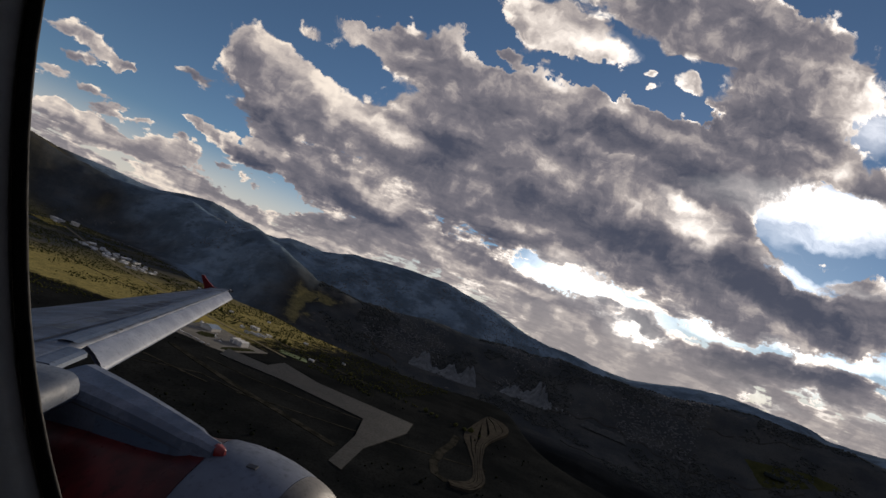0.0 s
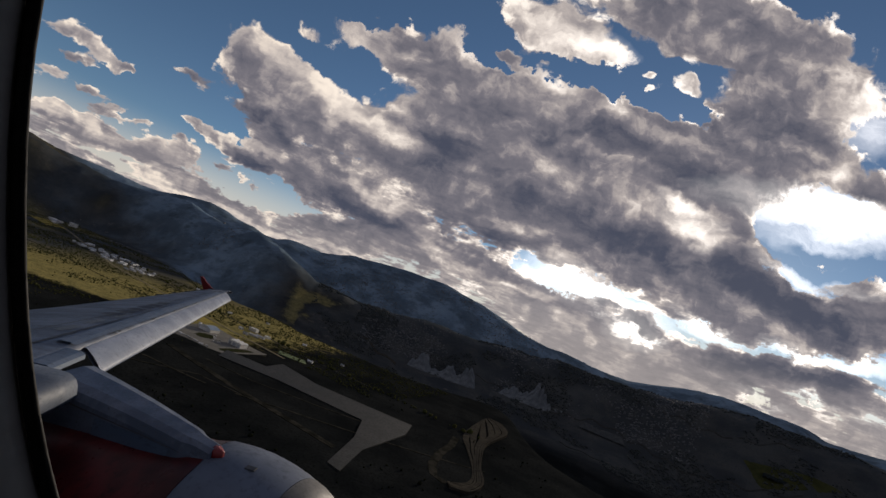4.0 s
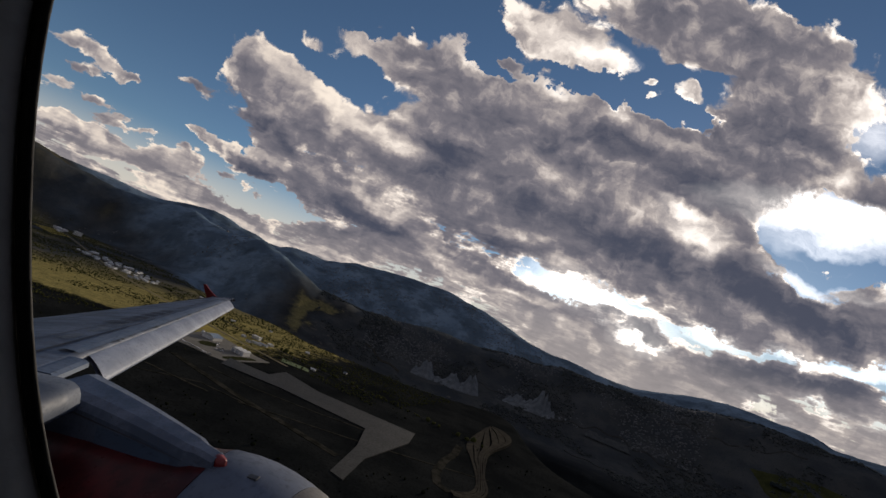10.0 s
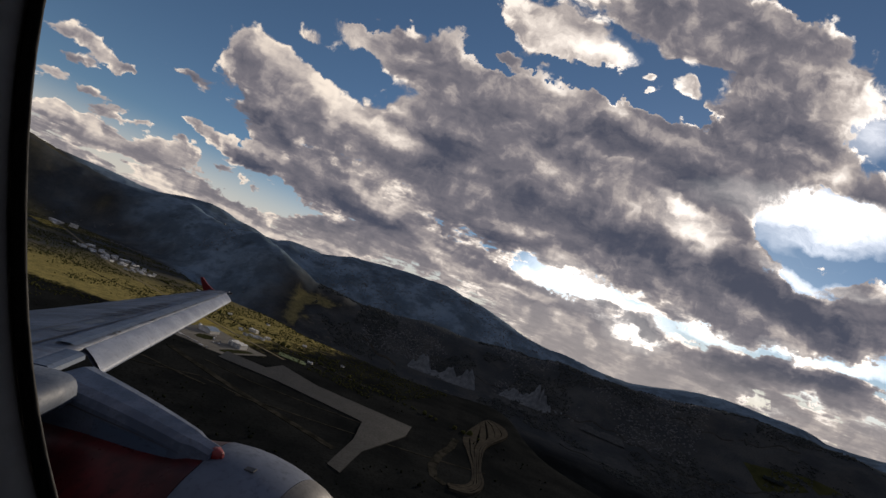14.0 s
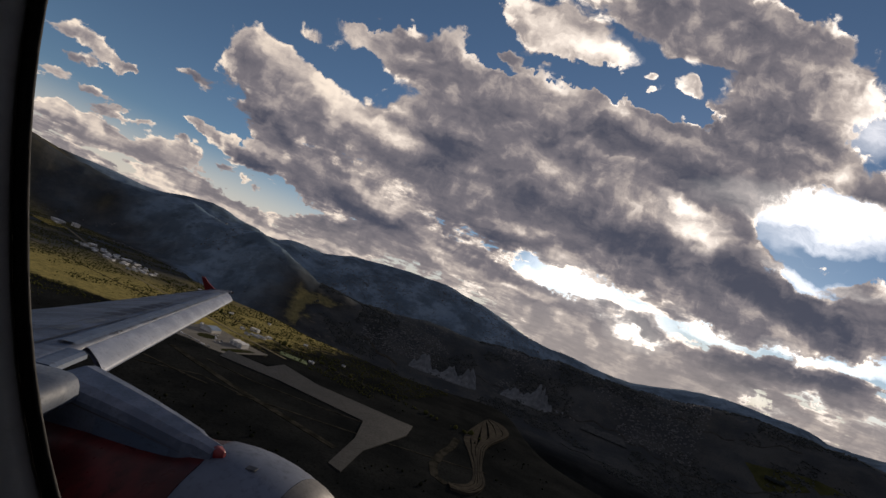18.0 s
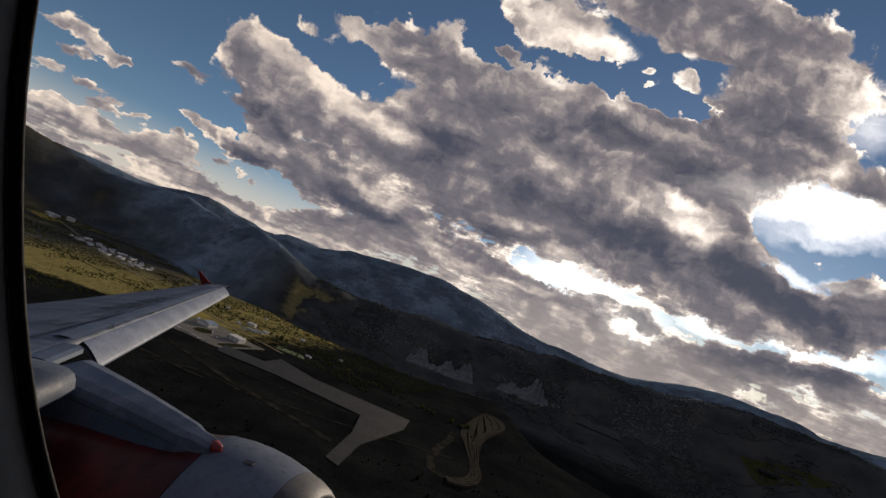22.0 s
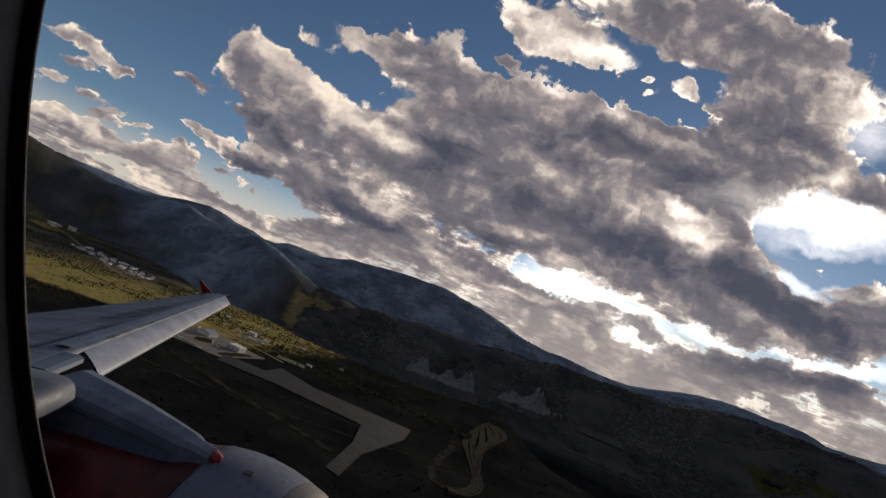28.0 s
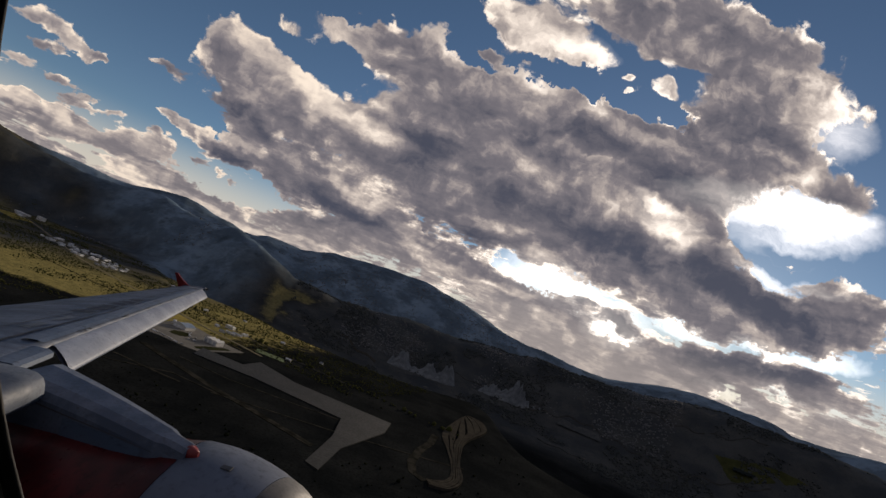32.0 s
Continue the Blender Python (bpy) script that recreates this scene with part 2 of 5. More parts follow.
STREAKS = [
    (-0.806, 0.262, 0.167, 0.030, -26, 0.70), (-0.678, 0.217, 0.184, 0.027, -30, 0.70), (-0.551, 0.183, 0.100, 0.033, -26, 0.70), (-0.563, 0.135, 0.218, 0.027, -30, 0.75),
    (-0.418, 0.062, 0.201, 0.027, -28, 0.80), (-0.296, 0.059, 0.134, 0.025, -20, 0.70), (-0.223, 0.035, 0.117, 0.040, -18, 0.90), (-0.102, 0.011, 0.218, 0.044, -18, 0.80),
    (0.056, -0.025, 0.218, 0.047, -18, 0.90), (-0.223, -0.011, 0.234, 0.023, -22, 0.70), (0.141, -0.072, 0.201, 0.040, -20, 0.80), (0.262, -0.144, 0.201, 0.050, -26, 0.70),
    (0.335, -0.199, 0.268, 0.057, -24, 0.90), (0.408, -0.154, 0.151, 0.025, -25, 0.95),
]
BANDS = [
    (0.675, -0.200, 0.134, 0.027, -14, 0.80), (0.493, -0.130, 0.084, 0.020, -25, 0.70), (-0.175, 0.149, 0.117, 0.044, -24, 0.70), (0.560, 0.047, 0.134, 0.067, -30, 0.75),
    (0.705, -0.047, 0.077, 0.030, -40, 0.55), (0.869, -0.081, 0.094, 0.023, 6, 0.60), (0.444, -0.242, 0.318, 0.044, -20, 0.90), (0.614, -0.242, 0.201, 0.033, -18, 0.90),
    (0.663, -0.266, 0.335, 0.037, -12, 1.00), (0.602, -0.290, 0.100, 0.030, -15, 0.90), (0.796, -0.272, 0.201, 0.033, -12, 0.90), (0.760, -0.357, 0.100, 0.030, -40, 0.70),
    (0.869, -0.333, 0.151, 0.033, -18, 0.70), (0.924, -0.411, 0.117, 0.033, -15, 0.60), (-0.709, 0.171, 0.285, 0.017, -27, 0.50),
]
HOLES = [
    (0.796, 0.001, 0.114, 0.038, -14, 1.10), (0.905, -0.023, 0.109, 0.041, -14, 1.20), (0.748, -0.072, 0.082, 0.019, -24, 0.70), (0.305, -0.090, 0.150, 0.035, -22, 0.80),
    (0.214, -0.062, 0.095, 0.016, -22, 0.60), (0.420, -0.181, 0.076, 0.024, -20, 0.90), (0.560, -0.163, 0.082, 0.020, -32, 0.65), (0.784, -0.237, 0.136, 0.014, -14, 0.55),
    (0.687, -0.334, 0.109, 0.014, -26, 0.70), (0.796, -0.320, 0.054, 0.018, -20, 0.60), (0.924, 0.256, 0.049, 0.082, -80, 0.60), (0.924, -0.254, 0.082, 0.019, -12, 0.60),
    (0.808, 0.104, 0.163, 0.033, -8, 0.90),
]
HOLES_HIGH = [
    (-0.175, 0.513, 0.150, 0.030, -20, 0.80), (-0.235, 0.420, 0.049, 0.035, -40, 0.40), (0.104, 0.481, 0.082, 0.054, -40, 0.60), (0.129, 0.402, 0.095, 0.027, -20, 0.90),
    (0.262, 0.392, 0.095, 0.019, -26, 0.80), (0.365, 0.347, 0.122, 0.033, -30, 1.00), (0.481, 0.299, 0.150, 0.041, -10, 1.10), (0.566, 0.286, 0.054, 0.033, 0, 0.80),
    (-0.648, 0.317, 0.190, 0.068, -30, 0.70), (-0.575, 0.462, 0.163, 0.082, -10, 0.70), (-0.454, 0.262, 0.082, 0.019, -32, 0.60), (-0.466, 0.141, 0.122, 0.022, -30, 0.80),
    (-0.357, 0.117, 0.095, 0.014, -26, 0.80), (0.784, 0.499, 0.082, 0.041, -30, 0.50), (0.918, 0.462, 0.082, 0.027, -20, 0.50),
]
LIGHT = [
    (-0.381, 0.436, 0.126, 0.054, -22, 0.55), (-0.272, 0.353, 0.142, 0.047, -36, 0.55), (-0.157, 0.274, 0.158, 0.050, -36, 0.75), (-0.072, 0.220, 0.079, 0.032, -35, 0.40),
    (-0.436, 0.232, 0.126, 0.016, -27, 0.55), (-0.151, 0.462, 0.142, 0.047, -24, 0.45), (0.062, 0.432, 0.095, 0.032, -40, 0.55), (0.250, 0.359, 0.095, 0.028, -35, 0.60),
    (0.384, 0.286, 0.063, 0.019, -35, 0.45), (0.305, 0.444, 0.174, 0.054, -18, 1.00), (0.189, 0.511, 0.126, 0.041, -25, 0.45), (0.456, 0.329, 0.095, 0.063, -10, 0.60),
    (0.532, 0.353, 0.063, 0.054, -60, 0.60), (0.808, 0.402, 0.174, 0.063, -20, 0.35), (-0.102, 0.098, 0.079, 0.019, -20, 0.40),
]
LIGHT_LOW = [
    (-0.733, 0.432, 0.095, 0.038, -32, 0.40), (-0.836, 0.370, 0.073, 0.025, -8, 0.40), (-0.794, 0.286, 0.174, 0.032, -26, 0.55), (-0.587, 0.214, 0.142, 0.035, -30, 0.50),
    (-0.587, 0.129, 0.252, 0.016, -30, 0.70), (-0.369, 0.038, 0.205, 0.014, -26, 0.80), (-0.199, -0.017, 0.142, 0.014, -20, 0.80), (0.893, 0.293, 0.095, 0.110, -80, 0.75),
    (0.845, 0.159, 0.041, 0.069, -40, 0.55), (0.517, 0.086, 0.063, 0.019, -30, 0.70), (0.553, 0.025, 0.095, 0.054, -40, 0.75), (0.201, 0.044, 0.063, 0.013, -18, 0.40),
    (0.214, 0.195, 0.316, 0.032, -20, 0.22), (0.335, 0.135, 0.142, 0.025, -20, 0.18), (0.141, -0.078, 0.189, 0.014, -20, 0.55),
]
SHADE = [
    (-0.442, 0.335, 0.142, 0.041, -34, 0.40), (-0.320, 0.238, 0.174, 0.038, -30, 0.42), (-0.551, 0.365, 0.079, 0.025, -28, 0.45), (-0.399, 0.183, 0.110, 0.025, -27, 0.45),
    (-0.223, 0.110, 0.174, 0.038, -24, 0.42), (-0.005, 0.208, 0.073, 0.126, -60, 0.40), (0.214, 0.256, 0.268, 0.047, -25, 0.30), (0.384, 0.244, 0.174, 0.041, -24, 0.45),
    (0.699, 0.244, 0.205, 0.073, -10, 0.32), (0.578, 0.129, 0.205, 0.054, -10, 0.42), (0.359, 0.050, 0.363, 0.047, -20, 0.38), (0.080, 0.025, 0.205, 0.038, -20, 0.35),
    (0.626, -0.078, 0.316, 0.063, -22, 0.45), (0.808, -0.157, 0.237, 0.063, -14, 0.45), (-0.223, 0.038, 0.110, 0.028, -18, 0.40), (0.602, -0.288, 0.095, 0.025, -14, 0.45),
]
SHADE_LOW = [
    (0.408, -0.152, 0.142, 0.019, -25, 0.45), (0.675, -0.260, 0.284, 0.025, -12, 0.42), (0.796, -0.276, 0.174, 0.022, -12, 0.40), (-0.618, 0.432, 0.076, 0.024, -22, 0.55),
    (0.918, 0.104, 0.095, 0.054, -20, 0.25), (-0.078, 0.050, 0.174, 0.032, -18, 0.30), (0.092, 0.123, 0.189, 0.032, -20, 0.15), (0.760, -0.357, 0.079, 0.025, -40, 0.30),
]
GLOWS = [
    (0.323, -0.096, 0.204, 0.060, -22, 1.25), (0.420, -0.181, 0.082, 0.030, -20, 1.20), (0.560, -0.163, 0.109, 0.030, -32, 1.20), (0.772, 0.089, 0.272, 0.054, -8, 1.70),
    (0.905, 0.044, 0.150, 0.060, -14, 1.00), (0.748, -0.066, 0.122, 0.022, -26, 1.10), (0.541, 0.044, 0.109, 0.044, -38, 0.85), (0.924, 0.262, 0.082, 0.095, -80, 0.55),
    (0.784, -0.237, 0.163, 0.018, -14, 1.10), (0.687, -0.331, 0.122, 0.014, -26, 0.90), (0.796, -0.319, 0.082, 0.019, -20, 0.70), (0.924, -0.254, 0.095, 0.027, -12, 0.80),
    (0.924, -0.381, 0.109, 0.041, -20, 0.45), (0.220, -0.062, 0.109, 0.019, -22, 0.80), (0.893, -0.090, 0.095, 0.019, -10, 0.80),
]
VEILS = [
    (0.808, 0.019, 0.177, 0.054, -12, 0.90), (0.796, -0.013, 0.087, 0.019, -14, -0.60), (0.905, -0.041, 0.060, 0.019, -14, -0.45), (0.214, -0.144, 0.163, 0.054, -24, 0.18),
    (0.384, -0.217, 0.353, 0.082, -20, 0.13), (0.626, -0.144, 0.489, 0.150, -18, 0.06), (0.311, 0.444, 0.136, 0.041, -18, 0.35),
]
sky_graph()

# ---- materials ----
def material(name, tones, rough=0.6, metal=0.0, scale=1.0, grain=8.0, bump=0.0, spread=(0.35, 0.65), vary=0.0, coat=0.0, streak=1.0, spec=0.5):
    """Two or three tones mixed by large stains and fine grain, at sizes in metres."""
    m = bpy.data.materials.new(name)
    m.use_nodes = True
    g = Graph(m.node_tree)
    p = m.node_tree.nodes["Principled BSDF"]
    at = g.node("ShaderNodeTexCoord").outputs["Object"]
    if streak != 1.0:
        at = g.vec("MULTIPLY", at, (1.0 / streak, 1.0, 1.0))
    big, fine = g.noise(at, 1.0 / scale, 5.0, 0.6), g.noise(at, grain / scale, 4.0, 0.65)
    colour = g.mix(g.ramp(big, *spread), tones[0], tones[1])
    if len(tones) > 2:
        colour = g.mix(g.ramp(fine, 0.5, 0.75), colour, tones[2])
    else:
        colour = g.mix(g.ramp(fine, 0.4, 0.8, 0.0, 0.35), colour, tuple(0.7 * x for x in tones[0]))
    if vary:
        shade = g.ramp(g.node("ShaderNodeObjectInfo").outputs["Random"], 0.0, 1.0, 1.0 - vary, 1.0 + vary)
        colour = g.vec("SCALE", colour, scale=shade)
    g.put(p.inputs["Base Color"], colour)
    g.put(p.inputs["Roughness"], g.ramp(fine, 0.2, 0.8, max(0.02, rough - 0.1), min(1.0, rough + 0.1)))
    p.inputs["Metallic"].default_value = metal
    p.inputs["Specular IOR Level"].default_value = spec
    p.inputs["Coat Weight"].default_value = coat
    if bump:
        b = g.node("ShaderNodeBump")
        b.inputs["Strength"].default_value, b.inputs["Distance"].default_value = 0.6, bump
        g.put(b.inputs["Height"], fine)
        g.put(p.inputs["Normal"], b.outputs[0])
    return m


# pale grey wing: bluish shade and sky reflection are put into these tones
WING = material("shaded_wing_paint", [(0.052, 0.072, 0.119), (0.127, 0.158, 0.224), (0.068, 0.078, 0.105)], 0.55, 0.0, 0.42, 11, spread=(0.40, 0.62), streak=3.0)
SLAT = material("slat_metal", [(0.155, 0.19, 0.269), (0.246, 0.285, 0.375), (0.113, 0.132, 0.179)], 0.5, 0.0, 0.6, 8, streak=0.3)
BAR = material("marking_paint", [(0.018, 0.024, 0.050), (0.030, 0.036, 0.064)], 0.6, 0.0, 0.3)
SEAM = material("dark_seam", [(0.05, 0.055, 0.06), (0.09, 0.09, 0.10)], 0.7, 0.0, 0.4)
# grey pylon paint with bluish shade put into its colour
PYLON = material("shaded_pylon_paint", [(0.077, 0.102, 0.155), (0.141, 0.168, 0.23), (0.092, 0.098, 0.116)], 0.42, 0.0, 0.30, 12, spread=(0.38, 0.64), spec=0.3)
# white paint darkened and blued: the dim light is put into the tone
COWL = material("shaded_cowl_white", [(0.094, 0.116, 0.164), (0.133, 0.16, 0.22), (0.073, 0.088, 0.123)], 0.5, 0.0, 1.2, 18, spec=0.3)
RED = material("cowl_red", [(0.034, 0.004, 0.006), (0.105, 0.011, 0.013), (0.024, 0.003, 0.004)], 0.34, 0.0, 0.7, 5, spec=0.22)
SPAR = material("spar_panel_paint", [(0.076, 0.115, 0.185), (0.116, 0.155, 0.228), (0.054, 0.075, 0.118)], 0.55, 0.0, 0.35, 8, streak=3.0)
# darker copy of the wing tones, to offset sun on the inboard slat
INNER = material("dimmed_inboard_paint", [(0.055, 0.072, 0.108), (0.081, 0.101, 0.141), (0.041, 0.053, 0.077)], 0.6, 0.0, 0.4, 10)
RED_FIN = material("fin_red", [(0.15, 0.010, 0.014), (0.22, 0.016, 0.018)], 0.4, 0.0, 0.5)
LIP = material("inlet_metal", [(0.055, 0.056, 0.062), (0.09, 0.09, 0.098), (0.045, 0.045, 0.05)], 0.6, 0.15, 0.5, 12)
DARK = material("inlet_dark", [(0.03, 0.03, 0.032), (0.05, 0.05, 0.052)], 0.6, 0.0, 0.3)
PANEL = material("cabin_panel", [(0.25, 0.245, 0.235), (0.31, 0.30, 0.29)], 0.7, 0.0, 0.06, 10, bump=0.0004)
FLOOR = material("cabin_carpet", [(0.05, 0.05, 0.06), (0.08, 0.08, 0.09)], 0.95, 0.0, 0.4)
RUBBER = material("black_rubber", [(0.02, 0.02, 0.021), (0.03, 0.03, 0.031)], 0.75, 0.0, 0.03)
EDGE = material("pane_edge", [(0.012, 0.012, 0.013), (0.020, 0.020, 0.021)], 0.8, 0.0, 0.03)
CONCRETE = material("concrete", [(0.19, 0.182, 0.16), (0.26, 0.245, 0.215), (0.15, 0.145, 0.13)], 0.75, 0.0, 40, 12, spec=0.0)
# concrete darkened in its tones as if under cloud shade
TAXIWAY = material("shaded_taxiway", [(0.019, 0.021, 0.021), (0.029, 0.030, 0.029), (0.013, 0.015, 0.015)], 0.6, 0.0, 60, 14, spec=0.15)
ASPHALT = material("asphalt", [(0.045, 0.045, 0.045), (0.075, 0.07, 0.065)], 0.8, 0.0, 30, 10, spec=0.0)
TRACK = material("dirt_track", [(0.22, 0.19, 0.12), (0.30, 0.26, 0.17), (0.16, 0.14, 0.09)], 0.9, 0.0, 25, 9, spec=0.0)
GRASS = material("mown_grass", [(0.30, 0.24, 0.07), (0.42, 0.33, 0.10), (0.20, 0.18, 0.055)], 0.95, 0.0, 35, 9, spec=0.0)
GREEN = material("green_pitch", [(0.10, 0.15, 0.05), (0.14, 0.19, 0.07)], 0.95, 0.0, 25, 9)
WALL = material("white_render", [(0.70, 0.68, 0.63), (0.80, 0.78, 0.73), (0.6, 0.58, 0.54)], 0.85, 0.0, 9, 6, vary=0.12)
ROOF = material("sheet_roof", [(0.34, 0.36, 0.38), (0.46, 0.47, 0.48), (0.3, 0.31, 0.33)], 0.5, 0.2, 12, 8, vary=0.3)
PALE_ROOF = material("pale_sheet_roof", [(0.74, 0.73, 0.70), (0.84, 0.83, 0.79)], 0.55, 0.0, 10, 8, vary=0.15)
BLUE_ROOF = material("blue_grey_roof", [(0.24, 0.31, 0.40), (0.31, 0.38, 0.46)], 0.45, 0.2, 14, 8)
GLASS_DARK = material("dark_window", [(0.02, 0.025, 0.03), (0.04, 0.045, 0.05)], 0.15, 0.0, 3)
LAND_SCRUB = material("dark_lawn", [(0.03, 0.034, 0.016), (0.05, 0.05, 0.024)], 0.95, 0.0, 12, 9, spec=0.0)
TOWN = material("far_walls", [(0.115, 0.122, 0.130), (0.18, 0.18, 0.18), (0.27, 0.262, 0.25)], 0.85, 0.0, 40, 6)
# scrub leaf with cloud shade put into its tones, for the dim flat
LEAF_SHADED = material("shaded_scrub_leaf", [(0.010, 0.013, 0.008), (0.020, 0.022, 0.012)], 0.95, 0.0, 30, 8, spec=0.0)
# lightened in tone to offset the crowns' shaded sides on the slopes
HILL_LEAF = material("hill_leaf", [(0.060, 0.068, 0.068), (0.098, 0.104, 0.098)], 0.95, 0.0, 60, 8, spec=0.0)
SPRING = material("spring_grass", [(0.046, 0.050, 0.020), (0.072, 0.074, 0.028), (0.034, 0.038, 0.017)], 0.95, 0.0, 30, 9, spec=0.0)
HILL_TRACK = material("hill_track", [(0.045, 0.045, 0.042), (0.070, 0.068, 0.062)], 0.95, 0.0, 30, 9, spec=0.0)
# dirt track with its tones dimmed to match the cloud-shaded flat
DIM_TRACK = material("dimmed_track", [(0.016, 0.016, 0.013), (0.050, 0.047, 0.038)], 0.95, 0.0, 25, 9, spec=0.0)
# spoil gravel dimmed in colour like the shaded land round the cut
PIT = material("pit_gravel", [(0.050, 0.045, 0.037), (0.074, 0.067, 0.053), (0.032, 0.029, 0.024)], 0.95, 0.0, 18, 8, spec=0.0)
STAIN = material("wing_worn_panel", [(0.10, 0.12, 0.15), (0.16, 0.18, 0.21), (0.07, 0.08, 0.10)], 0.55, 0.0, 0.5, 10)
LEAF = material("scrub_leaf", [(0.050, 0.056, 0.020), (0.085, 0.085, 0.030), (0.034, 0.040, 0.016)], 0.9, 0.0, 30, 8, spec=0.0)
ROCK = material("quarry_rock", [(0.165, 0.184, 0.198), (0.235, 0.252, 0.265), (0.105, 0.120, 0.131)], 0.9, 0.0, 26, 8, bump=1.0, spec=0.0)
SPOIL = material("quarry_spoil", [(0.075, 0.080, 0.080), (0.105, 0.108, 0.105), (0.050, 0.054, 0.055)], 0.9, 0.0, 22, 8, spec=0.0)
VEHICLE = material("vehicle_paint", [(0.55, 0.55, 0.55), (0.7, 0.7, 0.7)], 0.4, 0.0, 3, vary=0.6)
WATER = material("pond_water", [(0.03, 0.04, 0.04), (0.04, 0.05, 0.05)], 0.2, 0.0, 30)


def land_material():
    m = bpy.data.materials.new("valley_ground")
    m.use_nodes = True
    g = Graph(m.node_tree)
    p = m.node_tree.nodes["Principled BSDF"]
    at = g.node("ShaderNodeTexCoord").outputs["Object"]
    cover = g.node("ShaderNodeVertexColor", layer_name="cover").outputs[0]
    part3 = g.node("ShaderNodeSeparateColor")
    g.put(part3.inputs[0], cover)
    meadow, far, bare = part3.outputs[0], part3.outputs[1], part3.outputs[2]
    n1, n2, n3 = g.noise(at, 0.006, 6, 0.62), g.noise(at, 0.035, 5, 0.65), g.noise(at, 0.18, 4, 0.7)
    # cloud shade is painted into the scrub tones, sunlight into the grass tones
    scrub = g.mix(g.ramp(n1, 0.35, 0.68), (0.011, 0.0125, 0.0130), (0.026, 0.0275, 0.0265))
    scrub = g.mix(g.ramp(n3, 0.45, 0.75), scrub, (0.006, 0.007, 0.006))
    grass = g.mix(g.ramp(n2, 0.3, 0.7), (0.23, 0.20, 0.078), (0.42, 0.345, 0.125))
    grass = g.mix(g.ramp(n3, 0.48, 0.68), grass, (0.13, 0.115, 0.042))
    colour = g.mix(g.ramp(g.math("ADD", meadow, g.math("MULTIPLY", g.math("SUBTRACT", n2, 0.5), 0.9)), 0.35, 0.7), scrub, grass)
    # aerial haze put into the colour: far forest turns paler and bluer
    hazed_wood = g.mix(g.ramp(n1, 0.35, 0.75), (0.150, 0.212, 0.280), (0.205, 0.272, 0.338))
    hazed_wood = g.mix(g.ramp(g.noise(at, 0.014, 6, 0.7), 0.50, 0.66), hazed_wood, (0.122, 0.168, 0.212))
    hazed_wood = g.vec("SCALE", hazed_wood, scale=g.ramp(g.noise(at, 0.0042, 6, 0.66), 0.40, 0.62, 0.70, 1.28))
    hazed_wood = g.mix(g.ramp(n2, 0.56, 0.78), hazed_wood, (0.22, 0.262, 0.29))
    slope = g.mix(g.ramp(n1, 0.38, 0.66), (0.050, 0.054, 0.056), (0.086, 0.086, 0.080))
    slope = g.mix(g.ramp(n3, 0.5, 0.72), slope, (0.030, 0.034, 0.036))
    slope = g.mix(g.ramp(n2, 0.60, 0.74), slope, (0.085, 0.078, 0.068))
    hazed_wood = g.mix(g.ramp(far, 0.35, 1.0), slope, hazed_wood)
    colour = g.mix(g.ramp(far, 0.0, 0.45), colour, hazed_wood)
    soil = g.mix(n2, (0.16, 0.14, 0.11), (0.28, 0.25, 0.20))
    colour = g.mix(g.ramp(g.math("MULTIPLY_ADD", n2, 0.8, bare), 0.75, 1.1), colour, soil)
    g.put(p.inputs["Base Color"], colour)
    p.inputs["Roughness"].default_value = 1.0
    p.inputs["Specular IOR Level"].default_value = 0.0
    b = g.node("ShaderNodeBump")
    b.inputs["Strength"].default_value, b.inputs["Distance"].default_value = 0.26, 5.0
    g.put(b.inputs["Height"], g.math("ADD", n2, g.math("MULTIPLY", n3, 0.4)))
    g.put(p.inputs["Normal"], b.outputs[0])
    return m


LAND = land_material()


# ---- helpers for meshes ----
def part(name, bm, mat, parent=None, label="", smooth=False):
    me = bpy.data.meshes.new(name)
    if smooth:
        for f in bm.faces:
            f.smooth = True
    bm.to_mesh(me)
    bm.free()
    me.materials.append(mat)
    ob = new(name, me)
    if parent is not None:
        ob.parent = parent
    if label:
        ob["label"] = label
    return ob


def sheet(name, verts, faces, mat, parent=None, label="", smooth=False):
    me = bpy.data.meshes.new(name)
    me.from_pydata([tuple(v) for v in verts], [], faces)
    me.materials.append(mat)
    if smooth:
        me.polygons.foreach_set("use_smooth", [len(f) == 4 for f in faces])
    me.update()
    ob = new(name, me)
    if parent is not None:
        ob.parent = parent
    if label:
        ob["label"] = label
    return ob


def empty(name, m, label, category, group="", kind=""):
    ob = new(name)
    ob.matrix_world = m
    return tagged(ob, label, category, group, kind)


def box(bm, x, y, z, sx, sy, sz, bevel=0.0):
    """A box with its middle at x, y and its foot at z."""
    made = bmesh.ops.create_cube(bm, size=1.0, matrix=Matrix.Translation((x, y, z + sz / 2)) @ Matrix.Diagonal((sx, sy, sz, 1)))
    if bevel:
        edges = list({e for v in made["verts"] for e in v.link_edges})
        bmesh.ops.bevel(bm, geom=edges, offset=bevel, segments=2, affect="EDGES", profile=0.6)
    return bm


def loft(rings, closed=True, caps=True):
    """A skin over rings of equally many points."""
    n = len(rings[0])
    verts = [p for ring in rings for p in ring]
    faces = []
    for i in range(len(rings) - 1):
        for j in range(n if closed else n - 1):
            k = (j + 1) % n
            faces.append((i * n + j, i * n + k, (i + 1) * n + k, (i + 1) * n + j))
    if caps and closed:
        faces += [tuple(range(n))[::-1], tuple(range((len(rings) - 1) * n, len(rings) * n))]
    return verts, faces

# ---- the land ----
rng = np.random.default_rng(7)
LATTICE = rng.random((256, 256))


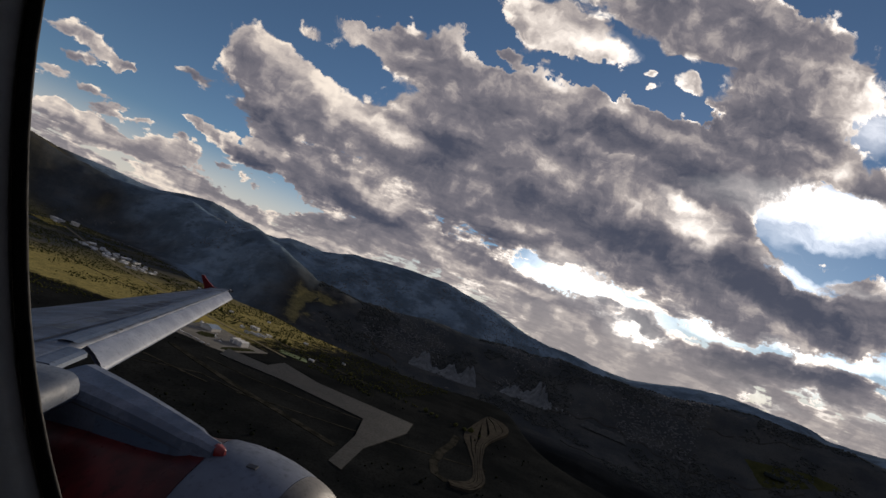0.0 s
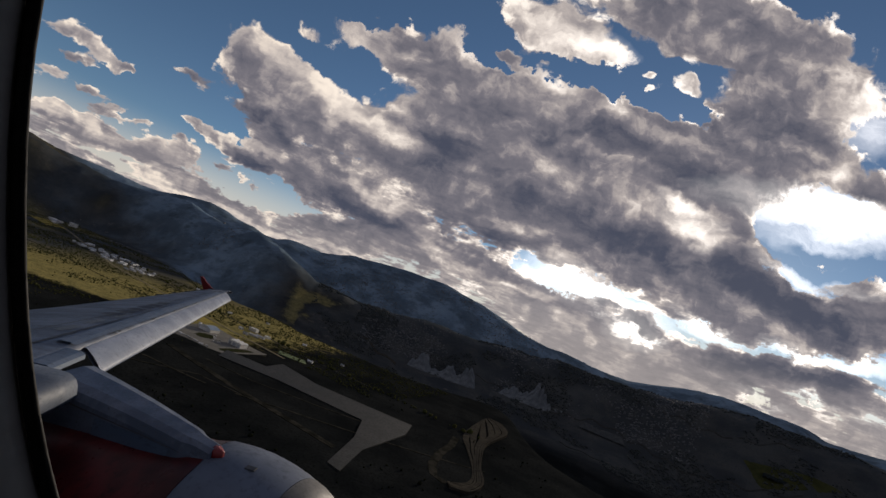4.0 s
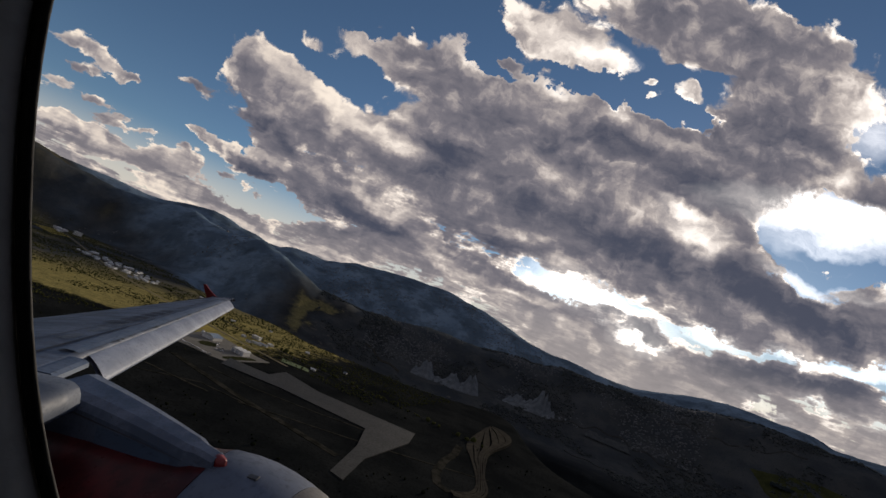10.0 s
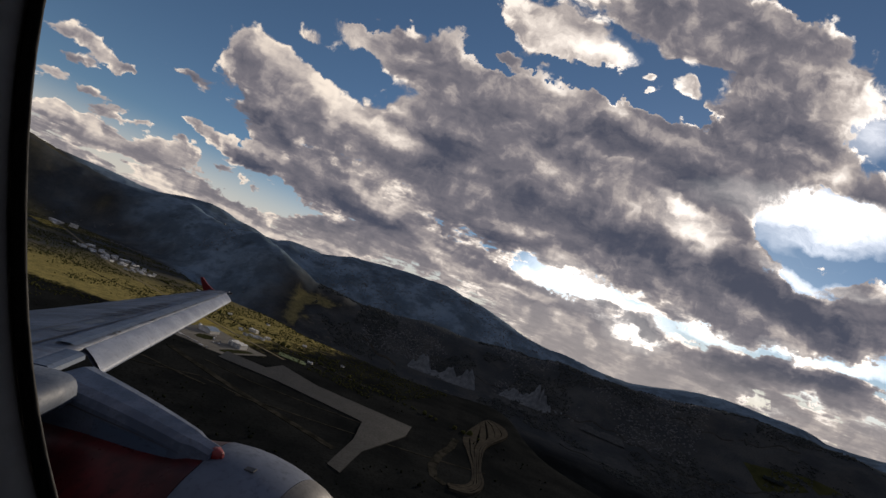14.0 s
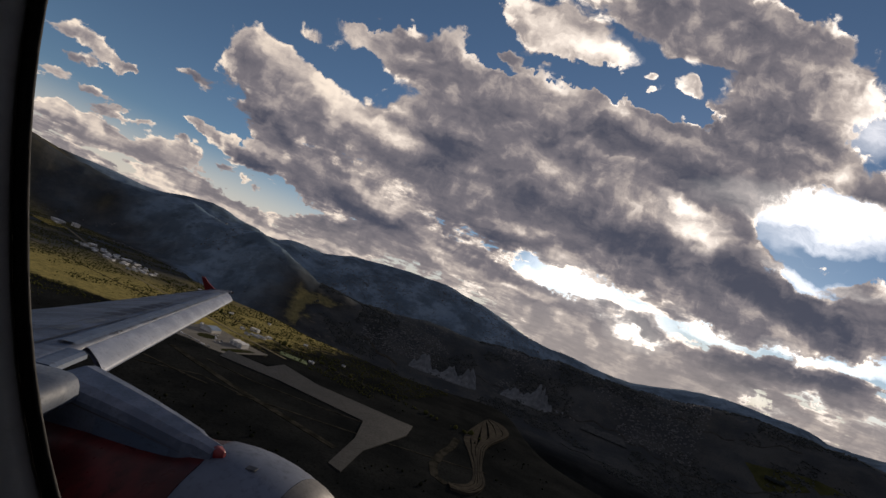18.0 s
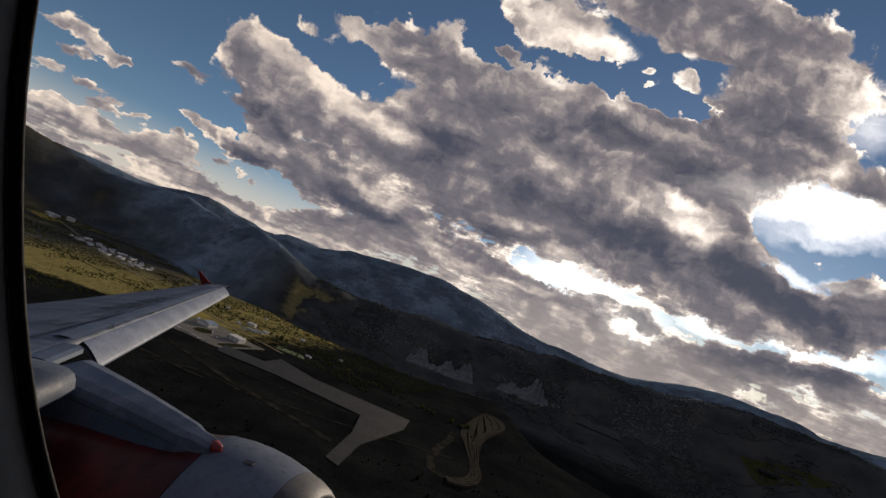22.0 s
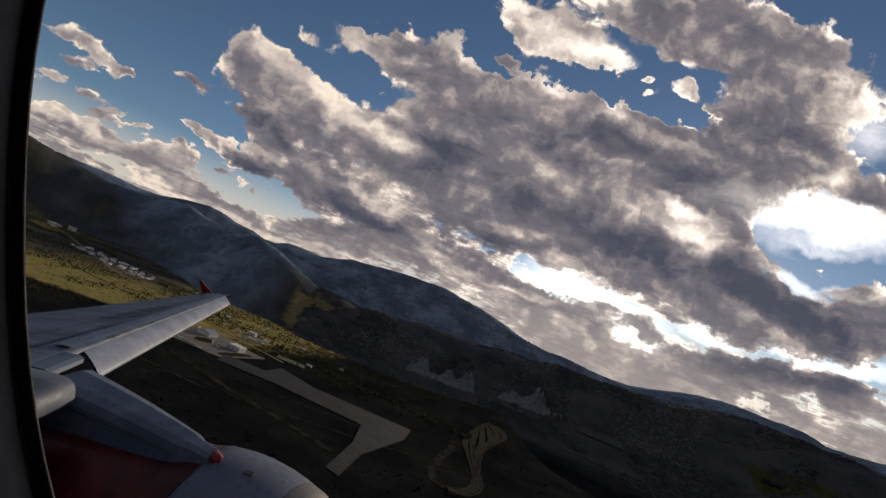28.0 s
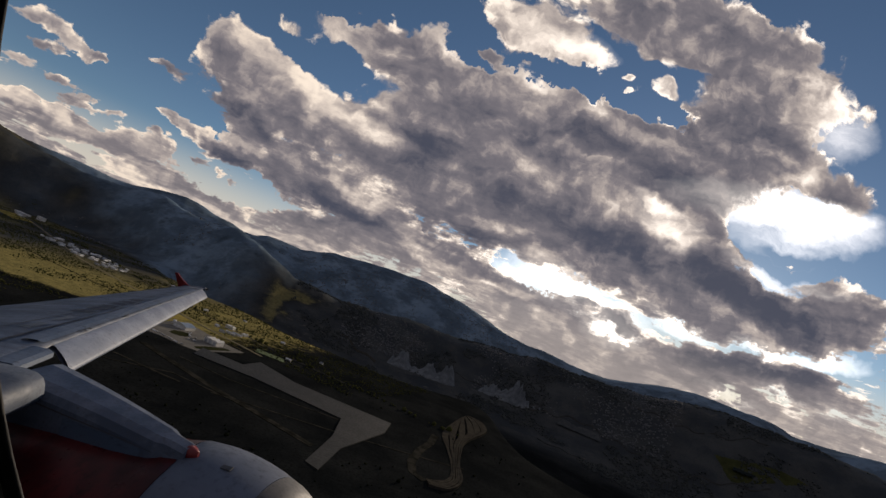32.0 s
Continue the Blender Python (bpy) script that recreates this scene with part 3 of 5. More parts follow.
def value_noise(x, y):
    xi, yi = np.floor(x).astype(int), np.floor(y).astype(int)
    fx, fy = x - xi, y - yi
    fx, fy = fx * fx * (3 - 2 * fx), fy * fy * (3 - 2 * fy)
    a, b = LATTICE[xi % 256, yi % 256], LATTICE[(xi + 1) % 256, yi % 256]
    c, d = LATTICE[xi % 256, (yi + 1) % 256], LATTICE[(xi + 1) % 256, (yi + 1) % 256]
    return (a * (1 - fx) + b * fx) * (1 - fy) + (c * (1 - fx) + d * fx) * fy


def rough_noise(x, y, size, octaves=5, ridged=False):
    total, gain, norm = 0, 1.0, 0
    for i in range(octaves):
        n = value_noise(x / size + 37.3 * i, y / size + 11.9 * i)
        total = total + gain * ((1 - abs(2 * n - 1)) if ridged else n)
        norm, gain, size = norm + gain, gain * 0.5, size / 2.03
    return total / norm


def step(x, lo, hi):
    t = np.clip((x - lo) / (hi - lo), 0, 1)
    return t * t * (3 - 2 * t)


# ridge lines by bearing in degrees from the way of the view: height of the far range and of the near spur
FAR_AZ = [-180, -70, -50, -42.5, -40.6, -36.5, -33.3, -31.5, -29.2, -26.7, -25.1, -23.7, -21.7, -20.2, -18.9, -17.7, -13.6, -11.7, -10.1, -5.5, -2.6, 0.3, 1.8, 4.9, 8, 10.4, 12.8, 15, 19.2, 23, 24.9, 27.1, 29.7, 31.8, 33.8, 37.7, 40.8, 42.2, 46.2, 60, 180]
FAR_EL = [1.5, 2.5, 3, 2.19, 1.74, 1.59, 1.33, 1.4, 1.97, 2.23, 1.91, 1.48, 1.2, 0.81, 0.84, 1.28, 1.26, 1.78, 2.36, 2.59, 2.84, 2.95, 2.9, 2.43, 1.75, 1.04, 0.28, -0.09, -0.55, -0.62, -0.6, -0.1, 0.65, 1.06, 1.34, 1.15, 0.87, 0.4, 0.75, 1.5, 1.5]
NEAR_AZ = [-180, -70, -52, -42.3, -40.4, -38, -35.5, -33, -30.5, -28.4, -26.4, -24.4, -21.6, -18.2, -15.5, -13, -7, -2.8, 4.3, 11.5, 18, 22, 25, 30, 35.2, 39.7, 43.7, 50, 180]
NEAR_EL = [-3, -1, 1, 1.57, 1.1, 0.8, 0.48, 0.68, 1.05, 1.34, 0.67, 0.33, 0.85, 0.25, -1.0, -2.1, -3.1, -2.7, -2.13, -1.9, -1.35, -1.3, -0.95, -0.74, -0.34, 0, 0.3, -0.5, -3]


def height(x, y):
    """The lie of the land: an airfield shelf, a gorge behind it, spurs and the far range."""
    x, y = np.asarray(x, float), np.asarray(y, float)
    r, az = np.hypot(x, y), np.degrees(np.arctan2(x, y))
    p, q = 0.433 * x + 0.901 * y, 0.901 * x - 0.433 * y
    far = HEIGHT + 4600 * np.tan(np.radians(np.interp(az, FAR_AZ, FAR_EL)))
    near_r = 3150 + 900 * step(-az, 14, 38)
    near = HEIGHT + near_r * np.tan(np.radians(np.interp(az, NEAR_AZ, NEAR_EL)))
    relief = rough_noise(x, y, 900, 6, True) - 0.5
    wob = 220 * (rough_noise(x, y, 700, 3) - 0.5)
    gorge = -110.0
    edge = 1520 - 330 * step(q, -700, 100) + 900 * step(-q, 1900, 2900) + 330 * np.exp(-((q + 430) / 190) ** 2) + wob      # end of the shelf
    shelf = 3.0 * (rough_noise(x, y, 160, 4) - 0.5) - 10 * step(700 - p, 0, 500)
    drop = step(p, edge, edge + 230)
    low = shelf * (1 - drop) + (gorge + 60 * relief) * drop
    up = step(r, near_r - 900 + 350 * step(-az, 14, 38), near_r)
    z = low + (near + 150 * relief * up * (1 - 0.6 * step(r, near_r - 250, near_r)) + 46 * (rough_noise(x, y, 190, 5) - 0.5) - low) * up
    behind = step(r, near_r, near_r + 450) * (1 - 0.6 * step(-az, 14, 38))
    z = z + (np.minimum(near, far) * 0.5 - 60 + 110 * relief - z) * behind
    rise = step(r, np.minimum(near_r + 350, 4250), 4600)
    return z + (far + 170 * relief * (1 - step(r, 4250, 4600)) + 45 * (rough_noise(x, y, 420, 4) - 0.5) - z) * rise


def on_land(x, y, lift=0.0):
    return Vector((x, y, float(height(x, y)) + lift))


def build_ground():
    az = np.concatenate([np.arange(-62, 62, 0.2), np.arange(62, 298, 4.0)])
    r = 40 * (4900 / 40) ** np.linspace(0, 1, 340)
    a, b = np.meshgrid(np.radians(az), r, indexing="ij")
    x, y = np.sin(a) * b, np.cos(a) * b
    z = height(x, y)
    na, nr = a.shape
    verts = np.stack([x, y, z], -1).reshape(-1, 3)
    i, j = np.meshgrid(np.arange(na), np.arange(nr - 1), indexing="ij")
    k = (i + 1) % na
    faces = np.stack([i * nr + j, i * nr + j + 1, k * nr + j + 1, k * nr + j], -1).reshape(-1, 4)
    me = bpy.data.meshes.new("ground")
    me.vertices.add(len(verts))
    me.vertices.foreach_set("co", verts.ravel())
    me.loops.add(faces.size)
    me.loops.foreach_set("vertex_index", faces.ravel())
    me.polygons.add(len(faces))
    me.polygons.foreach_set("loop_start", np.arange(0, faces.size, 4))
    me.polygons.foreach_set("use_smooth", np.ones(len(faces), bool))
    me.update()
    me.validate()
    # land cover: meadow with painted sunlight, far forest with painted haze, bare earth
    p, q = 0.433 * x + 0.901 * y, 0.901 * x - 0.433 * y
    patch = rough_noise(x, y, 240, 4)
    az_deg = np.degrees(np.arctan2(x, y))
    # meadow follows the sunlit band; its border paints a cloud shadow's edge
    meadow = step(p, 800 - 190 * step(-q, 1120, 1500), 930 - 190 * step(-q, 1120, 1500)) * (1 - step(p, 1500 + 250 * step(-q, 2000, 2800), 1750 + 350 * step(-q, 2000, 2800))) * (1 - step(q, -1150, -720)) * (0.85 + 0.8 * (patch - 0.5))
    # a sunlit knoll on the spur: its light is painted as meadow cover
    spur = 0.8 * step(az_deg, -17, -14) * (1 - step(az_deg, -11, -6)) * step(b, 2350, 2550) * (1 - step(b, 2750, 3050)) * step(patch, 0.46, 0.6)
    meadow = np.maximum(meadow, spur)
    # share of the painted haze tone, growing with distance
    hazed_woods = ((0.42 + 0.26 * step(-az_deg, 10, 27)) * step(b, 1750, 2300) + (0.58 - 0.26 * step(-az_deg, 10, 27)) * step(b, 2800 - 800 * step(-az_deg, 10, 27), 4100 - 1200 * step(-az_deg, 10, 27))) * (1 - 0.75 * np.clip(meadow, 0, 1))
    gully = rough_noise(x, y, 900, 6, True)
    bare = 0.35 * step(gully, 0.62, 0.8) * step(b, 1900, 2300) * (1 - step(b, 3000, 3700))
    colours = np.stack([np.clip(meadow, 0, 1), hazed_woods, np.clip(bare, 0, 1), np.ones_like(x)], -1).reshape(-1, 4)
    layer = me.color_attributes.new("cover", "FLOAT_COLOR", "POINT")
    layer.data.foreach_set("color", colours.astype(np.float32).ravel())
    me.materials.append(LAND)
    return tagged(new("ground", me), "scrub and meadow valley floor with painted cloud shade, rising to hazed wooded hills", "ground", kind="structure")


ground = build_ground()

# ---- the aircraft, in the seat's axes: right (forward in flight), up, out from the window ----
def at_seat(r, u, o):
    return Vector((r, u, -o))


AHEAD = Vector((0.960, -0.175, 0.215)).normalized()      # the nose
ABOVE = (Vector((0.17, 0.98, 0.05)) - AHEAD * AHEAD.dot(Vector((0.17, 0.98, 0.05)))).normalized()
OUTWARD = ABOVE.cross(AHEAD).normalized()                # towards the wing tip
if OUTWARD.z > 0:
    OUTWARD = -OUTWARD


def build_airliner():
    plane = empty("airliner", SEAT, "white and red airliner wing and engine seen from its cabin window", "aircraft")
    lead = lambda o: at_seat(-4.62 - 0.253 * (o - 6), -1.235 - 0.008 * (o - 6), o)
    trail = lambda o: at_seat(-7.55 - 0.30 * max(0.0, 8.65 - o), -1.09 - 0.0226 * (o - 8.65), o)

    # main wing box: upper skin a little arched, lower skin flatter
    outs = [-0.6, 0.6, 1.8, 3.0, 4.2, 5.2, 6.0, 7.0, 8.0, 9.0, 10.0, 11.0, 12.0, 13.0, 14.0, 14.7, 15.0]
    rings = []
    for o in outs:
        a, b = lead(o), trail(o)
        c = (b - a).length
        chord = (b - a) / c
        n = Vector((-chord.y, chord.x, 0))
        n = n if n.y > 0 else -n
        t = 0.10 if o < 14.5 else 0.07
        top = [a + chord * c * s + n * c * t * 0.34 * (math.sin(math.pi * s ** 0.7)) for s in (0.0, 0.04, 0.12, 0.25, 0.4, 0.6, 0.8, 0.93, 1.0)]
        low = [a + chord * c * s - n * c * t * (0.75 * math.sin(math.pi * s ** 0.55) + 0.02) for s in (0.97, 0.8, 0.55, 0.3, 0.12, 0.03)]
        rings.append(top + low)
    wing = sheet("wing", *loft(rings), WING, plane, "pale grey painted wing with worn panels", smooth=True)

    def skin(o, s, lift=0.004):
        a, b = lead(o), trail(o)
        c = (b - a).length
        chord = (b - a) / c
        n = Vector((-chord.y, chord.x, 0))
        n = n if n.y > 0 else -n
        return a + (b - a) * s + n * (c * 0.10 * 0.34 * math.sin(math.pi * s ** 0.7) + lift)

    def strip(name, s0, o0, s1, o1, width, mat, label=""):
        """A thin band on the upper skin."""
        rows, up = [], 0.009 if mat in (SEAM, BAR) else 0.018 if mat is SPAR else 0.004
        for i in range(13):
            f = i / 12
            o, s = o0 + (o1 - o0) * f, s0 + (s1 - s0) * f
            if abs(o1 - o0) > 0.5:
                w = width / (trail(o) - lead(o)).length
                rows.append([skin(o, s + w * j / 4, up + (0.012 if mat is SPAR and 0 < j < 4 else 0)) for j in range(5)])
            else:
                rows.append([skin(o, s, up), skin(o + width, s, up)])
        verts, faces = loft(rows, closed=False)
        return sheet(name, verts, faces, mat, wing, label)

    for i, o in enumerate((5.9, 7.05, 8.2, 9.35, 10.5, 11.65, 12.8)):
        strip("spar_panel", 0.015, o, 0.018, o + 1.13, 0.27 - 0.012 * i, SPAR, "blue-grey panel behind the slat")
    for i, o in enumerate((6.9, 7.05, 8.4, 8.55, 9.6, 10.4, 11.2, 12.1, 12.9, 13.8)):
        strip("hinge_mark", 0.004 * (i % 2), o, 0.020, o + 0.02, 0.05 + 0.03 * (i % 3), SEAM, "small dark hinge slot")
    for o in (8.8, 10.0, 11.1, 12.3, 13.5):
        strip("chord_seam", 0.02, o, 0.115, o + 0.03, 0.03, SEAM)
    strip("panel_seam", 0.11, 5.3, 0.16, 14.6, 0.035, SEAM, "dark spar seam")
    strip("panel_seam", 0.24, 6.2, 0.30, 14.4, 0.02, SEAM)
    strip("panel_seam", 0.72, 4.0, 0.70, 14.6, 0.025, SEAM, "dark flap seam")
    for o in (6.6, 7.7, 8.9, 10.2, 11.6, 13.0, 14.2):
        strip("panel_seam", 0.12, o, 0.72, o + 0.06, 0.016, SEAM)
    for i, o in enumerate((6.5, 7.2, 8.0, 8.9, 9.8, 10.8, 11.8, 12.8, 13.7)):
        strip("access_panel", 0.165 + 0.01 * (i % 3), o, 0.215 + 0.012 * (i % 2), o + 0.05, 0.42, STAIN, "darker worn access panel")
    # the registration, as bars
    for i in range(6):
        o = 8.15 + 0.40 * i
        strip("marking_bar", 0.20, o, 0.35, o + 0.05, 0.26 + 0.03 * (i % 2), BAR, "dark blue painted bar")

    # slats: curved plates before and below the nose of the wing, in five lengths
    bounds = (6.0, 7.75, 9.5, 11.25, 12.95, 14.6)
    for o0, o1 in zip(bounds, bounds[1:]):
        rows = []
        for i in range(5):
            o = o0 + 0.006 + (o1 - o0 - 0.012) * i / 4
            a = lead(o)
            k = 1.0 - 0.30 * (o - 6) / 9
            prof = [(-0.14, 0.03), (-0.05, 0.015), (0.03, -0.04), (0.10, -0.13), (0.155, -0.225), (0.19, -0.305), (0.20, -0.345), (0.185, -0.37), (0.15, -0.365), (0.10, -0.25), (0.03, -0.12), (-0.06, -0.03), (-0.13, 0.01)]
            rows.append([a + Vector((x * k, y * k, -0.02)) for x, y in prof])
        sheet("slat", *loft(rows, caps=False), SLAT, wing, "brushed bare metal slat", smooth=True)
    # fixed nose between slat and pylon, and the inboard slat
    rows = []
    for o in (5.02, 5.2, 5.5, 5.75):
        a = lead(o) + Vector((0.10, 0.01, 0))
        rows.append([a + Vector((x, y, 0)) for x, y in ((-0.75, 0.055), (-0.45, 0.045), (-0.15, 0.02), (0.0, -0.015), (0.05, -0.055), (0.04, -0.11), (-0.5, -0.16))])
    sheet("fixed_nose", *loft(rows), SPAR, wing, "grey fixed leading edge", smooth=False)
    rows = []
    for o in (2.6, 3.2, 3.8, 4.3, 4.55):
        a = at_seat(-3.60 - 0.10 * (o - 4.2), -1.125, o)
        prof = [(-0.75, 0.06), (-0.35, 0.02), (-0.12, -0.03), (0.0, -0.075), (0.055, -0.125), (0.07, -0.19), (0.06, -0.30), (0.0, -0.36), (-0.3, -0.36)]
        rows.append([a + Vector((x, y, 0)) for x, y in prof])
    sheet("inboard_slat", *loft(rows), INNER, wing, "rounded grey inboard slat", smooth=True)

    # tip cap and red fence
    rows = []
    for s in range(9):
        f = s / 8
        a = lead(14.98).lerp(trail(14.98), f)
        w = 0.10 * math.sin(math.pi * min(1, f + 0.12)) + 0.02
        rows.append([a + Vector((0, 0.03, 0.02)), a + Vector((0.02, 0.02, -w)), a + Vector((0.02, -0.05, -w)), a + Vector((0, -0.07, 0.02))])
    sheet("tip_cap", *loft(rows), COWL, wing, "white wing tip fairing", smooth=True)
    prof = [(-7.25, -1.28), (-7.45, -1.20), (-7.62, -1.02), (-7.76, -0.82), (-7.84, -0.81), (-7.80, -1.00), (-7.74, -1.22), (-7.80, -1.34), (-7.74, -1.45), (-7.55, -1.40)]
    rings = [[at_seat(r, u, 15.02 + d) for r, u in prof] for d in (0.0, 0.05)]
    sheet("tip_fence", *loft(rings), RED_FIN, wing, "red wing tip fence")

    bm = bmesh.new()
    bmesh.ops.create_uvsphere(bm, u_segments=16, v_segments=8, radius=0.035, matrix=Matrix.Translation(lead(14.95) + Vector((0.06, -0.02, -0.02))) @ Matrix.Diagonal((1.6, 0.8, 0.8, 1)))
    part("tip_light", bm, LIP, wing, "small dark tip light", smooth=True)
    for o in (12.6, 13.3, 14.0, 14.6):
        c = trail(o)
        bm = bmesh.new()
        bmesh.ops.create_cone(bm, cap_ends=True, segments=6, radius1=0.012, radius2=0.006, depth=0.22, matrix=Matrix.Translation(c + Vector((-0.11, 0, 0))) @ pose(0, 0, 0, 0, 90, 0))
        part("static_wick", bm, SEAM, wing, "thin dark static wick")
    # engine: rings round the axis
    engine = new("engine")
    engine.parent = plane
    engine["label"] = "turbofan engine in a white and red cowling"
    crown = at_seat(-2.06, -1.885, 4.35)
    axis = crown - ABOVE * 1.17

    def ring(s, radius, n=64, skew=0.0):
        out = []
        for i in range(n):
            a = 2 * math.pi * i / n
            out.append(axis + AHEAD * (s - skew * max(0.0, math.sin(a) + 0.15)) + (ABOVE * math.cos(a) + OUTWARD * math.sin(a)) * radius)
        return out

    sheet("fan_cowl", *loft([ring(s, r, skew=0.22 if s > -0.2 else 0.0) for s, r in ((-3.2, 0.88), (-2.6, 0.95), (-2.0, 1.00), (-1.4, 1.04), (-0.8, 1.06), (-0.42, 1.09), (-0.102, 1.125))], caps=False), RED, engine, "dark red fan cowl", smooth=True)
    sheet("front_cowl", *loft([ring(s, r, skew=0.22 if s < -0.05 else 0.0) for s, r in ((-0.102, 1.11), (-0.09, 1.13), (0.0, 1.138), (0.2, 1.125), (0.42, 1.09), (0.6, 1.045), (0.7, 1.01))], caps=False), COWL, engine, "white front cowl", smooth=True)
    lip = [(0.705, 1.01), (0.82, 0.975), (0.91, 0.93), (0.965, 0.885), (0.98, 0.855), (0.96, 0.83), (0.90, 0.82), (0.8, 0.815)]
    sheet("inlet_lip", *loft([ring(s, r) for s, r in lip], caps=False), LIP, engine, "bare metal inlet lip", smooth=True)
    sheet("inlet_duct", *loft([ring(s, r) for s, r in ((0.8, 0.819), (0.5, 0.82), (0.1, 0.86), (0.09, 0.3))], caps=False), DARK, engine, "dark inlet duct", smooth=True)
    rows = [ring(s, r, 24) for s, r in ((0.1, 0.30), (0.25, 0.24), (0.38, 0.14), (0.45, 0.02))]
    sheet("spinner", *loft(rows), DARK, engine, smooth=True)
    for i in range(22):
        a = 2 * math.pi * i / 22
        up, side = ABOVE * math.cos(a) + OUTWARD * math.sin(a), OUTWARD * math.cos(a) - ABOVE * math.sin(a)
        c = axis + AHEAD * 0.14
        q = [c + up * 0.28 - side * 0.03, c + up * 0.83 - side * 0.08, c + up * 0.83 + side * 0.08 + AHEAD * 0.08, c + up * 0.28 + side * 0.03 + AHEAD * 0.05]
        sheet("fan_blade", q + [v - AHEAD * 0.012 for v in q], [(0, 1, 2, 3), (7, 6, 5, 4), (0, 4, 5, 1), (1, 5, 6, 2), (2, 6, 7, 3), (3, 7, 4, 0)], LIP, engine)
    # small intake on the crown and the cowl joint
    c = axis + AHEAD * 0.32 + ABOVE * 1.108
    bm = box(bmesh.new(), 0, 0, 0, 0.10, 0.06, 0.012, 0.004)
    ob = part("crown_vent", bm, SEAM, engine, "small dark vent")
    ob.matrix_local = Matrix.Translation(c) @ Matrix((AHEAD, OUTWARD, ABOVE)).transposed().to_4x4()

    # pylon: lofted box from the wing nose to the crown of the cowl
    pylon = None
    rows = []
    for f in [i / 20 for i in range(21)]:
        top = at_seat(-3.98, -1.27, 5.0).lerp(at_seat(-2.12, -1.84, 4.37), f) + ABOVE * 0.03 * math.sin(math.pi * f)
        w = (0.30 - 0.16 * f) * (1 if f < 0.9 else 0.75)
        d = 0.60 * (1 - f) + 0.14
        side = -OUTWARD
        rows.append([top + side * w * 0.45, top + side * w * 0.85 - ABOVE * 0.03, top + side * w - ABOVE * 0.10, top + side * (w + 0.04) - ABOVE * d,
                     top - side * (w + 0.04) - ABOVE * d, top - side * w - ABOVE * 0.10, top - side * w * 0.85 - ABOVE * 0.03, top - side * w * 0.45])
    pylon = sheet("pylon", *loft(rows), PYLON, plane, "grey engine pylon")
    def pylon_band(name, d0, d1, f0, f1, mat, label, bow=0.0):
        """A band along the flank of the pylon."""
        rows = []
        for i in range(13):
            f = f0 + (f1 - f0) * i / 12
            top = at_seat(-3.98, -1.27, 5.0).lerp(at_seat(-2.12, -1.84, 4.37), f) + ABOVE * 0.03 * math.sin(math.pi * f)
            w = (0.30 - 0.16 * f) * (1 if f < 0.9 else 0.75)
            d = 0.60 * (1 - f) + 0.14
            def at(u):
                u = u + bow * math.sin(math.pi * i / 12)
                return top - OUTWARD * (w + 0.04 * u + (0.009 if mat is SEAM else 0.005)) - ABOVE * (0.10 + (d - 0.10) * u)
            rows.append([at(d0), at(d1)])
        return sheet(name, *loft(rows, closed=False), mat, pylon, label)

    pylon_band("flank_seam", 0.04, 0.07, 0.08, 0.86, SEAM, "dark seam under the ridge", 0.05)
    pylon_band("flank_seam", 0.80, 0.83, 0.05, 0.90, SEAM, "dark seam above the cowl", -0.10)
    pylon_band("flank_panel", 0.16, 0.62, 0.36, 0.80, SPAR, "bluish access panel")
    top0, top1 = at_seat(-2.14, -1.836, 4.375), at_seat(-2.04, -1.885, 4.345)
    rows = []
    for f, w in ((0.0, 0.062), (0.3, 0.064), (0.7, 0.048), (1.0, 0.018)):
        c = top0.lerp(top1, f)
        rows.append([c - OUTWARD * w - ABOVE * 0.10, c - OUTWARD * w * 0.8, c + ABOVE * 0.010, c + OUTWARD * w * 0.8, c + OUTWARD * w - ABOVE * 0.10])
    sheet("pylon_cap", *loft(rows), RED_FIN, pylon, "small red fairing cap", smooth=True)
    return plane


build_airliner()


def oval(a, b, n, cx, cy, z, power=2.3, count=96):
    pts = []
    for i in range(count):
        t = 2 * math.pi * i / count
        c, s = math.cos(t), math.sin(t)
        pts.append(Vector((cx + a * math.copysign(abs(c) ** (2 / power), c), cy + b * math.copysign(abs(s) ** (2 / power), s), -z)))
    return pts


